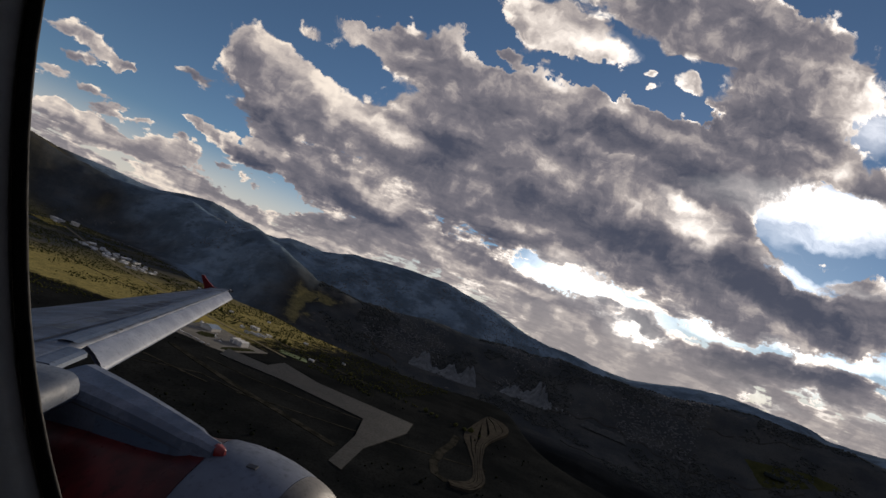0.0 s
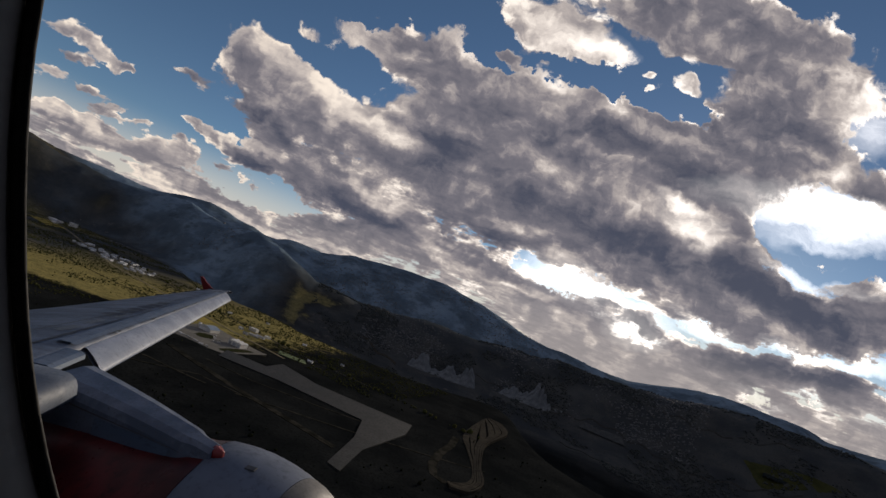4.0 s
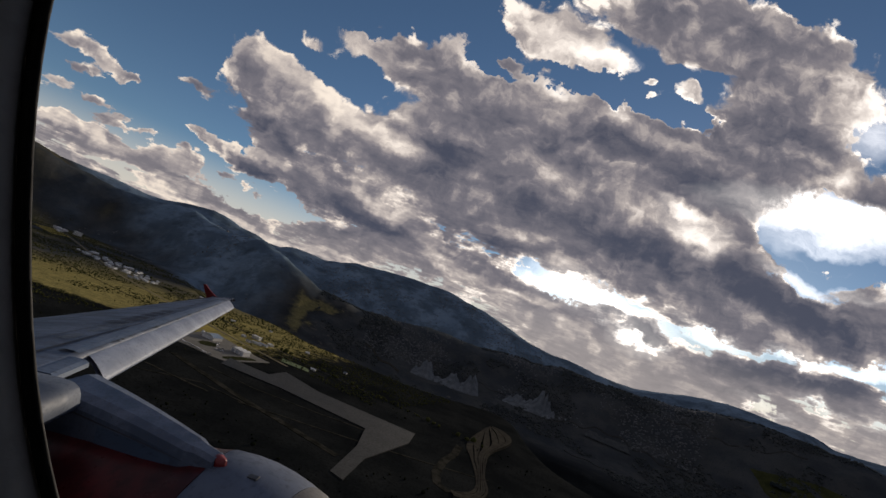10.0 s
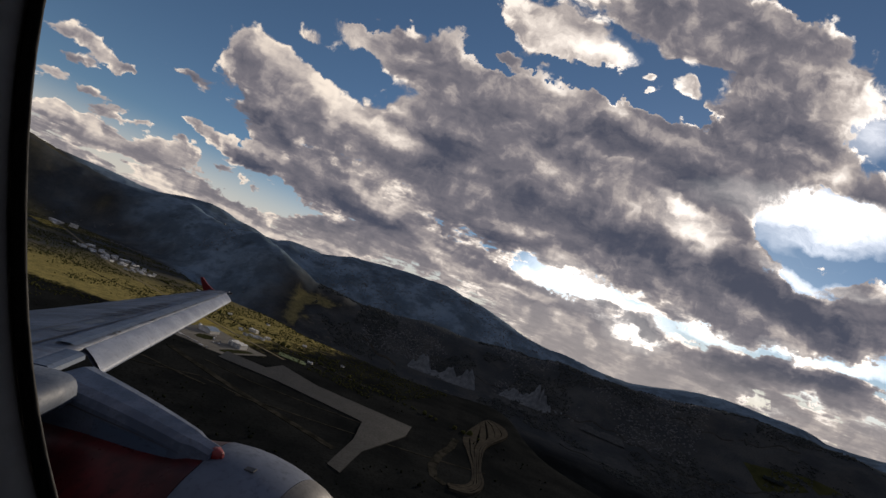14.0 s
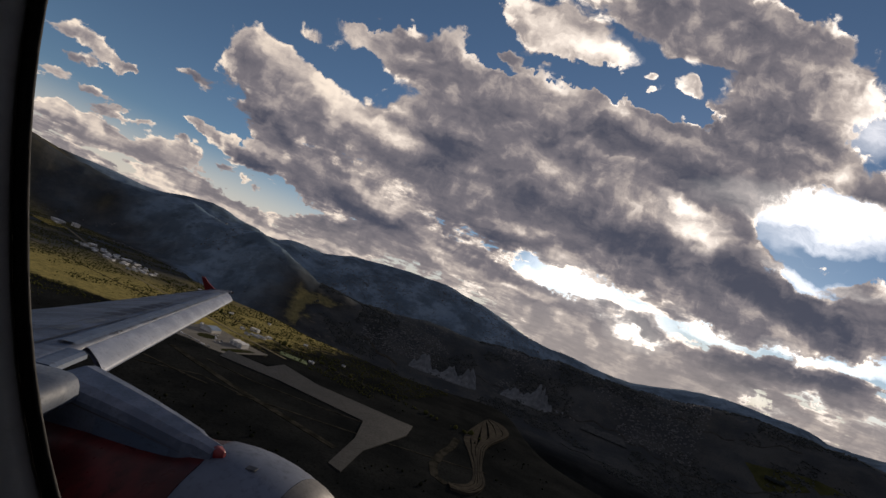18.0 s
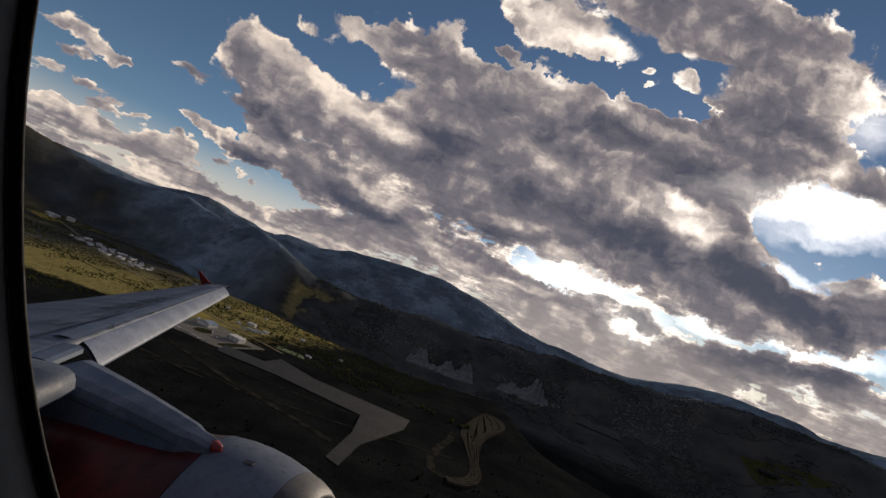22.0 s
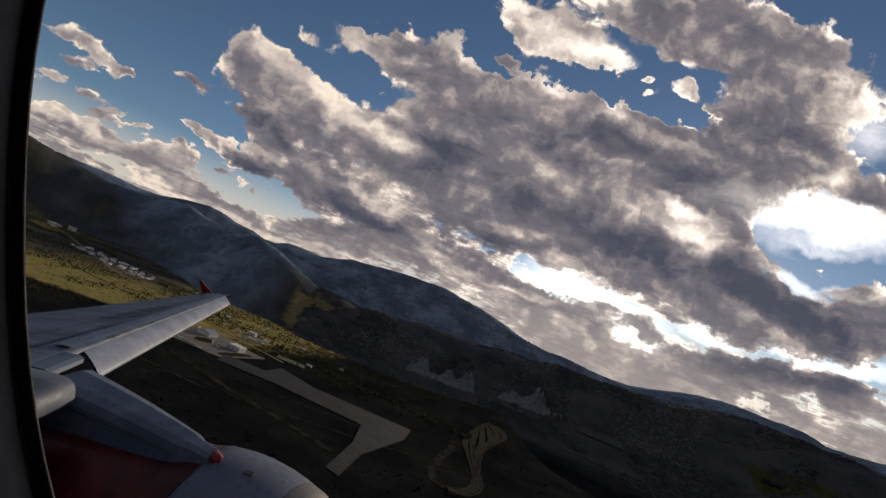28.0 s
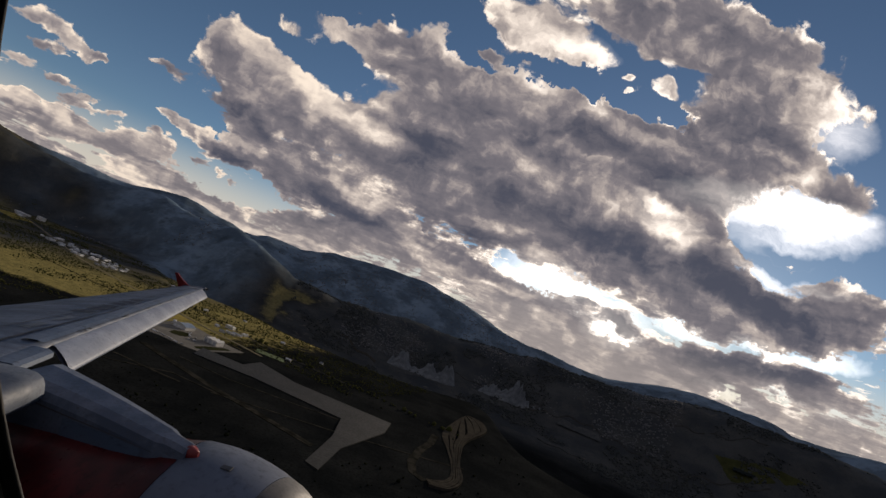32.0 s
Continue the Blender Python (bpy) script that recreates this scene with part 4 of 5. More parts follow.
def build_cabin():
    cx, cy = 0.0235, 0.010
    window = empty("window_1", SEAT, "rounded cabin window with black seal and grey moulded surround", "window", kind="structure")
    ringed = lambda rows: loft([oval(a, b, 0, cx, cy, z) for a, b, z in rows], caps=False)
    sheet("pane_edge", *ringed([(0.1296, 0.1668, 0.1185), (0.1292, 0.1664, 0.1176), (0.1298, 0.1672, 0.1172)]), EDGE, window, "thin grey pane edge", smooth=True)
    sheet("seal", *ringed([(0.1298, 0.1672, 0.1172), (0.1316, 0.1691, 0.1166), (0.1315, 0.1690, 0.1170), (0.1328, 0.1706, 0.1172)]), RUBBER, window, "black rubber seal", smooth=True)
    sheet("surround", *ringed([(0.1328, 0.1706, 0.1172), (0.1331, 0.1708, 0.1130), (0.1345, 0.1722, 0.1085), (0.1362, 0.1738, 0.1065), (0.1368, 0.1745, 0.0995), (0.1395, 0.177, 0.092), (0.146, 0.184, 0.080), (0.160, 0.198, 0.066), (0.175, 0.217, 0.056)]), PANEL, window, "grey moulded plastic surround", smooth=True)
    # the tube of the fuselage: outer skin and inner lining, each with a hole at the window
    axis = -OUTWARD * 1.84 - ABOVE * 0.20
    def tube(radius, s0, s1, hole):
        """A tube along the nose's way; hole: half length and half arc left out round the window."""
        mid = math.atan2(0.20, math.sqrt(radius ** 2 - 0.04))
        marks = [s0 + (s1 - s0) * i / 24 for i in range(25)]
        marks = sorted([m for m in marks if abs(m) > hole[0] + 0.05] + [-hole[0], hole[0]])
        arcs = [mid + hole[1] + (2 * math.pi - 2 * hole[1]) * i / 60 for i in range(61)]
        at = lambda s, t: axis + AHEAD * s + (OUTWARD * math.cos(t) + ABOVE * math.sin(t)) * radius
        verts = [at(m, t) for m in marks for t in arcs]
        n = len(arcs)
        faces = [(i * n + j, i * n + j + 1, (i + 1) * n + j + 1, (i + 1) * n + j) for i in range(len(marks) - 1) for j in range(n - 1)]
        # the strip that holds the window, closed fore and aft of the hole
        k = marks.index(-hole[0])
        faces += [(i * n + n - 1, i * n, (i + 1) * n, (i + 1) * n + n - 1) for i in range(len(marks) - 1) if i != k]
        edge = [at(m, t) for m, t in [(-hole[0], mid - hole[1]), (hole[0], mid - hole[1]), (hole[0], mid + hole[1]), (-hole[0], mid + hole[1])]]
        return verts, faces, edge

    def collar(ring_pts, edge, mat, name, parent, label):
        """A skin from the window's oval to the hole in the tube."""
        centre = sum(edge, Vector()) / 4
        x, y = (edge[1] - edge[0]) / 2, (edge[3] - edge[0]) / 2
        outer = []
        for i in range(len(ring_pts)):
            t = 2 * math.pi * i / len(ring_pts)
            c, d = math.cos(t), math.sin(t)
            k = 1.02 / max(abs(c), abs(d))
            outer.append(centre + x * c * k + y * d * k)
        return sheet(name, *loft([ring_pts, [p.lerp(q, 0.5) for p, q in zip(ring_pts, outer)], outer], caps=False), mat, parent, label, smooth=True)

    hull = empty("wall_hull", SEAT, "white painted outer skin of the fuselage", "wall", kind="structure")
    verts, faces, edge = tube(1.98, -13.0, 7.0, (0.30, 0.16))
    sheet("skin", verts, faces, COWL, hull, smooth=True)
    collar(oval(0.150, 0.190, 0, cx, cy, 0.1185), edge, COWL, "window_collar", hull, "white window collar")
    for s0, sign in ((-13.0, -1), (7.0, 1)):
        rings = []
        for f in (0.0, 0.25, 0.5, 0.75, 0.9, 0.98):
            r, c = 1.98 * math.sqrt(1 - f * f), axis + AHEAD * (s0 + sign * 3.0 * f)
            rings.append([c + (OUTWARD * math.cos(2 * math.pi * i / 48) + ABOVE * math.sin(2 * math.pi * i / 48)) * r for i in range(48)])
        sheet("end_cap", *loft(rings), COWL, hull, smooth=True)
    wall = empty("wall_cabin", SEAT, "grey plastic cabin lining round the window", "wall", kind="structure")
    verts, faces, edge = tube(1.905, -12.0, 6.0, (0.26, 0.15))
    sheet("lining", verts, faces, PANEL, wall, smooth=True)
    collar(oval(0.174, 0.216, 0, cx, cy, 0.057), edge, PANEL, "window_panel", wall, "grey window panel")
    deck = axis - ABOVE * 1.05
    bm = bmesh.new()
    bm.faces.new([bm.verts.new(deck + AHEAD * s + OUTWARD * w) for s, w in ((-12, -1.58), (6, -1.58), (6, 1.58), (-12, 1.58))])
    floor = part("floor", bm, FLOOR)
    floor.matrix_world = SEAT
    tagged(floor, "dark carpeted cabin floor", "floor", kind="structure")
    for s in (-12.0, 6.0):
        rings = [[axis + AHEAD * (s + d) + (OUTWARD * math.cos(2 * math.pi * i / 48) + ABOVE * math.sin(2 * math.pi * i / 48)) * 1.9 for i in range(48)] for d in (0.0, 0.05)]
        bulk = sheet("wall_bulkhead", *loft(rings), PANEL)
        bulk.matrix_world = SEAT
        tagged(bulk, "grey bulkhead that closes the cabin", "wall", kind="structure")


build_cabin()

# ---- the airfield and the valley: along is the way of the runway, across leads away from it ----
ALONG, ACROSS = Vector((0.901, -0.433)), Vector((0.433, 0.901))
TURN = math.degrees(math.atan2(-0.433, 0.901))


def plan(p, q, lift=0.0):
    """A place by its distance across and along."""
    v = ACROSS * p + ALONG * q
    return on_land(v.x, v.y, lift)


def stand(p, q, turn=0.0, lift=0.0):
    v = plan(p, q, lift)
    return Matrix.Translation(v) @ pose(0, 0, 0, 0, 0, TURN + turn)


def ribbon(name, points, width, mat, label, category, lift=0.7, step_m=18.0, thick=0.5):
    """A road or strip of constant width laid over the land."""
    pts = []
    for (p0, q0), (p1, q1) in zip(points, points[1:]):
        n = max(1, int(math.hypot(p1 - p0, q1 - q0) / step_m))
        pts += [(p0 + (p1 - p0) * i / n, q0 + (q1 - q0) * i / n) for i in range(n)]
    pts.append(points[-1])
    rows = []
    for i, (p, q) in enumerate(pts):
        a, b = pts[max(0, i - 1)], pts[min(len(pts) - 1, i + 1)]
        d = math.hypot(b[0] - a[0], b[1] - a[1]) or 1.0
        np_, nq = -(b[1] - a[1]) / d, (b[0] - a[0]) / d
        l, r = plan(p + np_ * width / 2, q + nq * width / 2, lift), plan(p - np_ * width / 2, q - nq * width / 2, lift)
        z = max(l.z, r.z)
        down = Vector((0, 0, thick + 1.0))
        l.z = r.z = z
        rows.append([l - down, l, r, r - down])
    verts, faces = loft(rows, closed=False)
    ob = sheet(name, verts, faces, mat)
    return tagged(ob, label, category, kind="structure")


def slab(name, corners, mat, label, category, lift=0.6, kind="structure"):
    """A level plate with an uneven outline from corners (across, along)."""
    z = max(plan(p, q).z for p, q in corners) + lift
    bm = bmesh.new()
    top = []
    for p, q in corners:
        v = ACROSS * p + ALONG * q
        top.append(bm.verts.new((v.x, v.y, z)))
    f = bm.faces.new(top)
    got = bmesh.ops.extrude_face_region(bm, geom=[f])
    bmesh.ops.translate(bm, verts=[v for v in got["geom"] if isinstance(v, bmesh.types.BMVert)], vec=(0, 0, -4.0))
    bmesh.ops.recalc_face_normals(bm, faces=bm.faces)
    ob = part(name, bm, mat)
    return tagged(ob, label, category, kind=kind), z


main_road = ribbon("road", [(1400, -2750), (1235, -2150), (1165, -1900), (1120, -1500), (1085, -1150), (1070, -860)], 8, TRACK, "pale dusty road along the airfield fence", "road")
ribbon("road", [(1420, -2500), (1340, -2100), (1265, -1600), (1215, -1200), (1190, -900), (1205, -640)], 7, ASPHALT, "narrow tarred road between scrub", "road")
ribbon("road", [(900, -2300), (960, -1900), (975, -1500), (1050, -1250)], 4, DIM_TRACK, "worn dirt track through scrub", "road")
ribbon("road", [(700, -1300), (820, -1050), (900, -820), (985, -640)], 5, DIM_TRACK, "worn dirt track through scrub", "road", lift=0.5)
ribbon("road", [(700, -640), (800, -480), (900, -330), (985, -215)], 6, DIM_TRACK, "faint worn service track on the dark flat", "road", lift=0.5)

ribbon("road", [(520, -960), (610, -800), (690, -735), (715, -610)], 5, DIM_TRACK, "worn dirt track through scrub", "road", lift=0.5)
ribbon("road", [(640, -840), (660, -740), (672, -690)], 7, DIM_TRACK, "short worn dirt strip on the flat", "road", lift=0.5)
ribbon("road", [(780, -830), (800, -700), (860, -560), (930, -420)], 5, DIM_TRACK, "worn dirt track through scrub", "road", lift=0.5)

ribbon("road", [(747, -909), (725, -693), (719, -533), (714, -409)], 16, DIM_TRACK, "faint worn strip beside the taxiway", "road", lift=0.5)
apron, apron_z = slab("apron", [(815, -1040), (1000, -1135), (1035, -1100), (1015, -935), (1020, -880), (862, -872), (845, -905), (838, -960)], CONCRETE, "pale concrete apron with grass islands", "pavement")
slab("taxiway", [(834, -853), (899, -898), (927, -789), (1011, -810), (989, -674), (1045, -423), (958, -395), (763, -382), (647, -347), (651, -375), (797, -424), (909, -479), (880, -704)], TAXIWAY, "grey concrete taxiway with a bent end, cloud shade in its tone", "pavement", lift=0.8)
for corners, name in (([(880, -1010), (930, -1040), (955, -1005), (905, -975)], "lawn"), ([(870, -905), (930, -915), (985, -905), (990, -888), (870, -882)], "lawn")):
    v = ACROSS * corners[0][0] + ALONG * corners[0][1]
    bm = bmesh.new()
    bm.faces.new([bm.verts.new(((ACROSS * p + ALONG * q).x, (ACROSS * p + ALONG * q).y, apron_z + 0.06)) for p, q in corners])
    bmesh.ops.bevel(bm, geom=list(bm.verts), offset=9, segments=3, affect="VERTICES")
    tagged(part(name, bm, LAND_SCRUB, None), "dark grass island on the apron", "lawn", kind="structure")
slab("sports_pitch", [(1090, -905), (1125, -930), (1150, -850), (1118, -820)], GREEN, "mown green sports pitch", "field", lift=0.5)
slab("meadow", [(1000, -1290), (1075, -1310), (1075, -1150), (1010, -1150)], GRASS, "mown yellow meadow by the apron", "field", lift=0.5)
slab("meadow", [(1320, -2980), (1430, -2960), (1400, -2740), (1290, -2700)], GRASS, "dry yellow field by the road", "field", lift=0.6)


def windows(thing, y, z, xs, w, h, mat=None):
    for x in xs:
        bm = box(bmesh.new(), 0, 0, 0, w, 0.25, h, 0.05)
        part("window", bm, mat or GLASS_DARK, thing).location = (x, y, z)


def build_hangar():
    t = empty("hangar", Matrix.Translation((0, 0, apron_z - plan(935, -985).z)) @ stand(972, -1062, 4), "hangar with an arched blue-grey sheet roof on the apron", "hangar")
    w, d, h, rise = 44, 34, 8.5, 5.5
    rows = []
    for y in (-d / 2, d / 2):
        rows.append([Vector((-w / 2, y, 0)), Vector((-w / 2, y, h))] + [Vector((x, y, h + rise * (1 - (2 * x / w) ** 2))) for x in np.linspace(-w / 2, w / 2, 13)[1:-1]] + [Vector((w / 2, y, h)), Vector((w / 2, y, 0))])
    sheet("wall", *loft(rows), WALL, t)
    rows = []
    for y in np.linspace(-d / 2 - 0.8, d / 2 + 0.8, 9):
        rows.append([Vector((x, y, h + 0.25 + rise * (1 - (2 * x / w) ** 2))) for x in np.linspace(-w / 2 - 0.7, w / 2 + 0.7, 15)] + [Vector((x, y, h - 0.1 + rise * (1 - (2 * x / w) ** 2))) for x in np.linspace(w / 2 + 0.7, -w / 2 - 0.7, 15)])
    sheet("roof", *loft(rows), BLUE_ROOF, t, "arched blue-grey roof")
    for i in range(6):
        bm = box(bmesh.new(), 0, 0, 0, 6.2, 0.4, 7.6, 0.05)
        part("sliding_door", bm, PALE_ROOF, t).location = (-16.5 + 6.6 * i, -d / 2 - 0.25 - 0.15 * (i % 2), 0)
    return t


def build_depot():
    t = empty("depot", stand(968, -940, 2), "white depot of three bays with tall pale fronts", "building")
    for i in range(3):
        x = -15 + 15 * i
        bm = box(bmesh.new(), x, 0, 0, 14.2, 26, 12, 0.15)
        bay = part("bay", bm, WALL, t, "white bay")
        rows = [[Vector((x - 7.4, y, 12.0)), Vector((x, y, 14.6)), Vector((x + 7.4, y, 12.0)), Vector((x + 7.4, y, 11.7)), Vector((x, y, 14.2)), Vector((x - 7.4, y, 11.7))] for y in (-13.6, 13.6)]
        sheet("roof", *loft(rows), PALE_ROOF, bay, "pale ridged roof")
        bm = box(bmesh.new(), x, -13.2, 0, 9, 0.4, 9, 0.1)
        part("gate", bm, ROOF, bay, "grey roller gate")
    return t


build_hangar()
build_depot()


def build_block(name, p, q, w, d, h, turn, roof_mat, label, floors=1, flat=False):
    t = empty(name, stand(p, q, turn), label, "building", "buildings by the airfield")
    z0 = 1.5
    bm = box(bmesh.new(), 0, 0, -2, w, d, h + 2, 0.1)
    part("wall", bm, WALL, t)
    if flat:
        bm = box(bmesh.new(), 0, 0, h, w + 0.8, d + 0.8, 0.7, 0.12)
        roof = part("roof", bm, roof_mat, t)
        bm = box(bmesh.new(), w * 0.2, 0, h + 0.7, 4, 3, 2, 0.1)
        part("roof_unit", bm, ROOF, roof)
    else:
        rows = [[Vector((x, -d / 2 - 0.8, h - 0.2)), Vector((x, 0, h + d * 0.22)), Vector((x, d / 2 + 0.8, h - 0.2)), Vector((x, d / 2 + 0.8, h + 0.1)), Vector((x, 0, h + d * 0.22 + 0.35)), Vector((x, -d / 2 - 0.8, h + 0.1))] for x in (-w / 2 - 0.8, w / 2 + 0.8)]
        part_roof = sheet("roof", *loft(rows), roof_mat, t)
    n = max(2, int(w / 5))
    for f in range(floors):
        windows(t, -d / 2, 1.1 + 3.2 * f, [(-w / 2 + w * (i + 0.5) / n) for i in range(n)], 1.8, 1.5)
    bm = box(bmesh.new(), 0, 0, 0, 1.6, 0.3, 2.3, 0.04)
    part("door", bm, ROOF, t).location = (w * 0.5 - w / (2 * n) - 2.4, -d / 2 - 0.02, 0)
    return t


for p, q, w, d, h, turn, mat, floors, flat, label in (
        (1195, -1120, 30, 14, 9, 6, PALE_ROOF, 2, True, "white two-storey office block with a flat roof"),
        (1150, -1130, 12, 10, 5, 0, PALE_ROOF, 1, False, "small white shed with a pale roof"),
        (1140, -1060, 34, 8, 5, 3, PALE_ROOF, 1, False, "long low white store with a pale roof"),
        (1158, -1050, 34, 8, 5, 3, ROOF, 1, False, "long low white store with a grey roof"),
        (1120, -1075, 16, 9, 5, 3, ROOF, 1, False, "low white workshop with a grey roof"),
        (1190, -1050, 18, 12, 6, -6, PALE_ROOF, 1, True, "white hall with a flat roof"),
        (1160, -840, 16, 8, 4, 10, PALE_ROOF, 1, False, "small pale roofed house by the pitch"),
        (1480, -3030, 90, 30, 9, 4, PALE_ROOF, 2, True, "long flat-roofed terminal hall far along the shelf"),
        (1440, -2960, 60, 20, 8, 4, ROOF, 1, False, "grey roofed terminal shed far along the shelf"),
        (1530, -2950, 40, 24, 20, 4, PALE_ROOF, 5, True, "pale office tower beside the terminal"),
        (1405, -2880, 34, 14, 6, 0, PALE_ROOF, 1, False, "pale roofed freight shed by the road")):
    build_block("building", p, q, w, d, h, turn, mat, label, floors, flat)


def build_house(w, d, h, mat, label):
    t = empty("house", Matrix(), label, "house", "houses beside the road")
    bm = box(bmesh.new(), 0, 0, -1.5, w, d, h + 1.5, 0.06)
    part("wall", bm, WALL, t)
    rows = [[Vector((x, -d / 2 - 0.6, h - 0.25)), Vector((x, 0, h + d * 0.27)), Vector((x, d / 2 + 0.6, h - 0.25)), Vector((x, d / 2 + 0.6, h)), Vector((x, 0, h + d * 0.27 + 0.3)), Vector((x, -d / 2 - 0.6, h))] for x in (-w / 2 - 0.6, w / 2 + 0.6)]
    sheet("roof", *loft(rows), mat, t)
    windows(t, -d / 2, 1.0, (-w * 0.3, w * 0.3), 1.4, 1.2)
    bm = box(bmesh.new(), 0, 0, 0, 1.1, 0.25, 2.1, 0.03)
    part("door", bm, ROOF, t).location = (0, -d / 2 - 0.03, 0)
    return t


kinds = [build_house(14, 9, 3.4, PALE_ROOF, "low white house with a pale sheet roof"), build_house(20, 10, 4.0, ROOF, "long white house with a grey sheet roof"),
         build_house(26, 12, 5.0, PALE_ROOF, "large pale hall with a white sheet roof"), build_house(11, 8, 3.2, ROOF, "small white cottage with a grey roof")]
rnd = random.Random(5)
places = []
for i in range(64):
    f = rnd.random()
    places.append((1190 + 30 * (1 - f) + rnd.uniform(0, 170) * (0.5 + 0.6 * f), -2330 + 520 * f + rnd.uniform(-25, 25), rnd.choice((0, 0, 0, 1, 1, 2, 3, 3)), rnd.choice((0, 90)) + rnd.uniform(-12, 12)))
places += [(1250, -1830, 2, 4), (1345, -1500, 3, 20), (1275, -1330, 0, 70), (1390, -1250, 3, 10), (1330, -1010, 0, 30), (1300, -820, 3, 5), (1420, -1700, 0, 50)]
used = set()
for p, q, k, turn in places:
    if k in used:
        copy_thing(kinds[k], stand(p, q, turn))
    else:
        used.add(k)
        kinds[k].matrix_world = stand(p, q, turn)


def build_tank():
    t = empty("storage_tank", Matrix(), "white round storage tank on the apron", "tank", "storage tanks")
    bm = bmesh.new()
    bmesh.ops.create_cone(bm, cap_ends=True, segments=28, radius1=4.5, radius2=4.5, depth=6, matrix=Matrix.Translation((0, 0, 3)))
    part("shell", bm, WALL, t)
    bm = bmesh.new()
    bmesh.ops.create_cone(bm, cap_ends=True, segments=28, radius1=4.7, radius2=0.5, depth=1.3, matrix=Matrix.Translation((0, 0, 6.65)))
    part("lid", bm, PALE_ROOF, t)
    bm = box(bmesh.new(), 4.7, 0, 0, 0.3, 0.7, 6.4, 0.03)
    part("ladder", bm, ROOF, t)
    return t


tank = build_tank()
up_apron = lambda p, q, turn=0.0: Matrix.Translation((ACROSS.x * p + ALONG.x * q, ACROSS.y * p + ALONG.y * q, apron_z)) @ pose(0, 0, 0, 0, 0, TURN + turn)
tank.matrix_world = up_apron(985, -1118)
copy_thing(tank, up_apron(975, -1105))


def build_truck():
    t = empty("truck", Matrix(), "parked service truck on the apron", "truck", "parked service trucks")
    bm = box(bmesh.new(), -1.0, 0, 0.9, 5.2, 2.4, 2.3, 0.12)
    part("cargo_box", bm, VEHICLE, t)
    bm = box(bmesh.new(), 2.8, 0, 0.6, 1.9, 2.2, 1.9, 0.25)
    cab = part("cab", bm, VEHICLE, t)
    bm = box(bmesh.new(), 3.62, 0, 1.45, 0.3, 1.9, 0.8, 0.05)
    part("windscreen", bm, GLASS_DARK, cab)
    for x in (-2.4, 2.6):
        for y in (-1.05, 1.05):
            bm = bmesh.new()
            bmesh.ops.create_cone(bm, cap_ends=True, segments=16, radius1=0.5, radius2=0.5, depth=0.35, matrix=Matrix.Translation((x, y, 0.5)) @ pose(0, 0, 0, 90))
            part("wheel", bm, RUBBER, t)
    return t


truck = build_truck()
truck.matrix_world = up_apron(850, -915, 80)
for i in range(13):
    copy_thing(truck, up_apron(846 - 0.2 * i + rnd.uniform(-3, 3), -927 - 8.5 * i + rnd.uniform(-2, 2), 80 + rnd.uniform(-10, 10)))
for p, q in ((955, -1015), (940, -1000), (930, -985), (905, -960), (915, -950), (935, -970)):
    copy_thing(truck, up_apron(p, q, rnd.uniform(0, 180)))

# ---- scrub, trees, far town, quarries ----
def clump_mesh(name, places, mat, label, category):
    """Many small uneven bushes in one mesh: each a rough crown of twenty faces on a short stem."""
    bm = bmesh.new()
    bmesh.ops.create_icosphere(bm, subdivisions=1, radius=1.0)
    base_v = np.array([v.co[:] for v in bm.verts])
    base_f = np.array([[v.index for v in f.verts] for f in bm.faces])
    bm.free()
    n, nv = len(places), len(base_v)
    local = np.random.default_rng(len(places))
    jitter = local.uniform(0.6, 1.3, (n, nv, 1))
    size = places[:, 3][:, None, None] * np.stack([local.uniform(0.8, 1.3, n), local.uniform(0.8, 1.3, n), local.uniform(0.7, 1.25, n)], -1)[:, None, :]
    verts = base_v[None] * jitter * size
    verts[:, :, 2] += places[:, 3][:, None] * 0.6
    verts += places[:, None, :3]
    faces = (base_f[None] + (np.arange(n) * nv)[:, None, None]).reshape(-1, 3)
    me = bpy.data.meshes.new(name)
    verts = verts.reshape(-1, 3)
    me.vertices.add(len(verts))
    me.vertices.foreach_set("co", verts.ravel())
    me.loops.add(faces.size)
    me.loops.foreach_set("vertex_index", faces.ravel())
    me.polygons.add(len(faces))
    me.polygons.foreach_set("loop_start", np.arange(0, faces.size, 3))
    me.update()
    me.validate()
    me.materials.append(mat)
    return tagged(new(name, me), label, category, kind="stuff")


def scatter(count, p0, p1, q0, q1, size, keep, seed):
    local = np.random.default_rng(seed)
    p, q = local.uniform(p0, p1, count), local.uniform(q0, q1, count)
    x, y = ACROSS.x * p + ALONG.x * q, ACROSS.y * p + ALONG.y * q
    ok = keep(p, q, x, y, local)
    x, y = x[ok], y[ok]
    return np.stack([x, y, height(x, y), local.uniform(*size, len(x)) * (0.6 + 0.8 * local.random(len(x)) ** 3)], -1)


def open_ground(p, q):
    """Places kept free of bushes: apron, taxiway, roads, buildings."""
    free = (p > 805) & (p < 1040) & (q > -1140) & (q < -865)
    free |= (p > 640) & (p < 1060) & (q > -910) & (q < -340)
    line = np.interp(q, [-3350, -2750, -2150, -1900, -1500, -1150, -800, -520, -250], [1560, 1400, 1235, 1165, 1120, 1085, 1070, 1075, 1090])
    free |= abs(p - line) < 16
    free |= (p > 1110) & (p < 1215) & (q > -1150) & (q < -1020)
    free |= (p > 995) & (p < 1080) & (q > -1310) & (q < -1140)
    free |= (p > 1200) & (p < 1330) & (q > -2330) & (q < -1800)
    return free


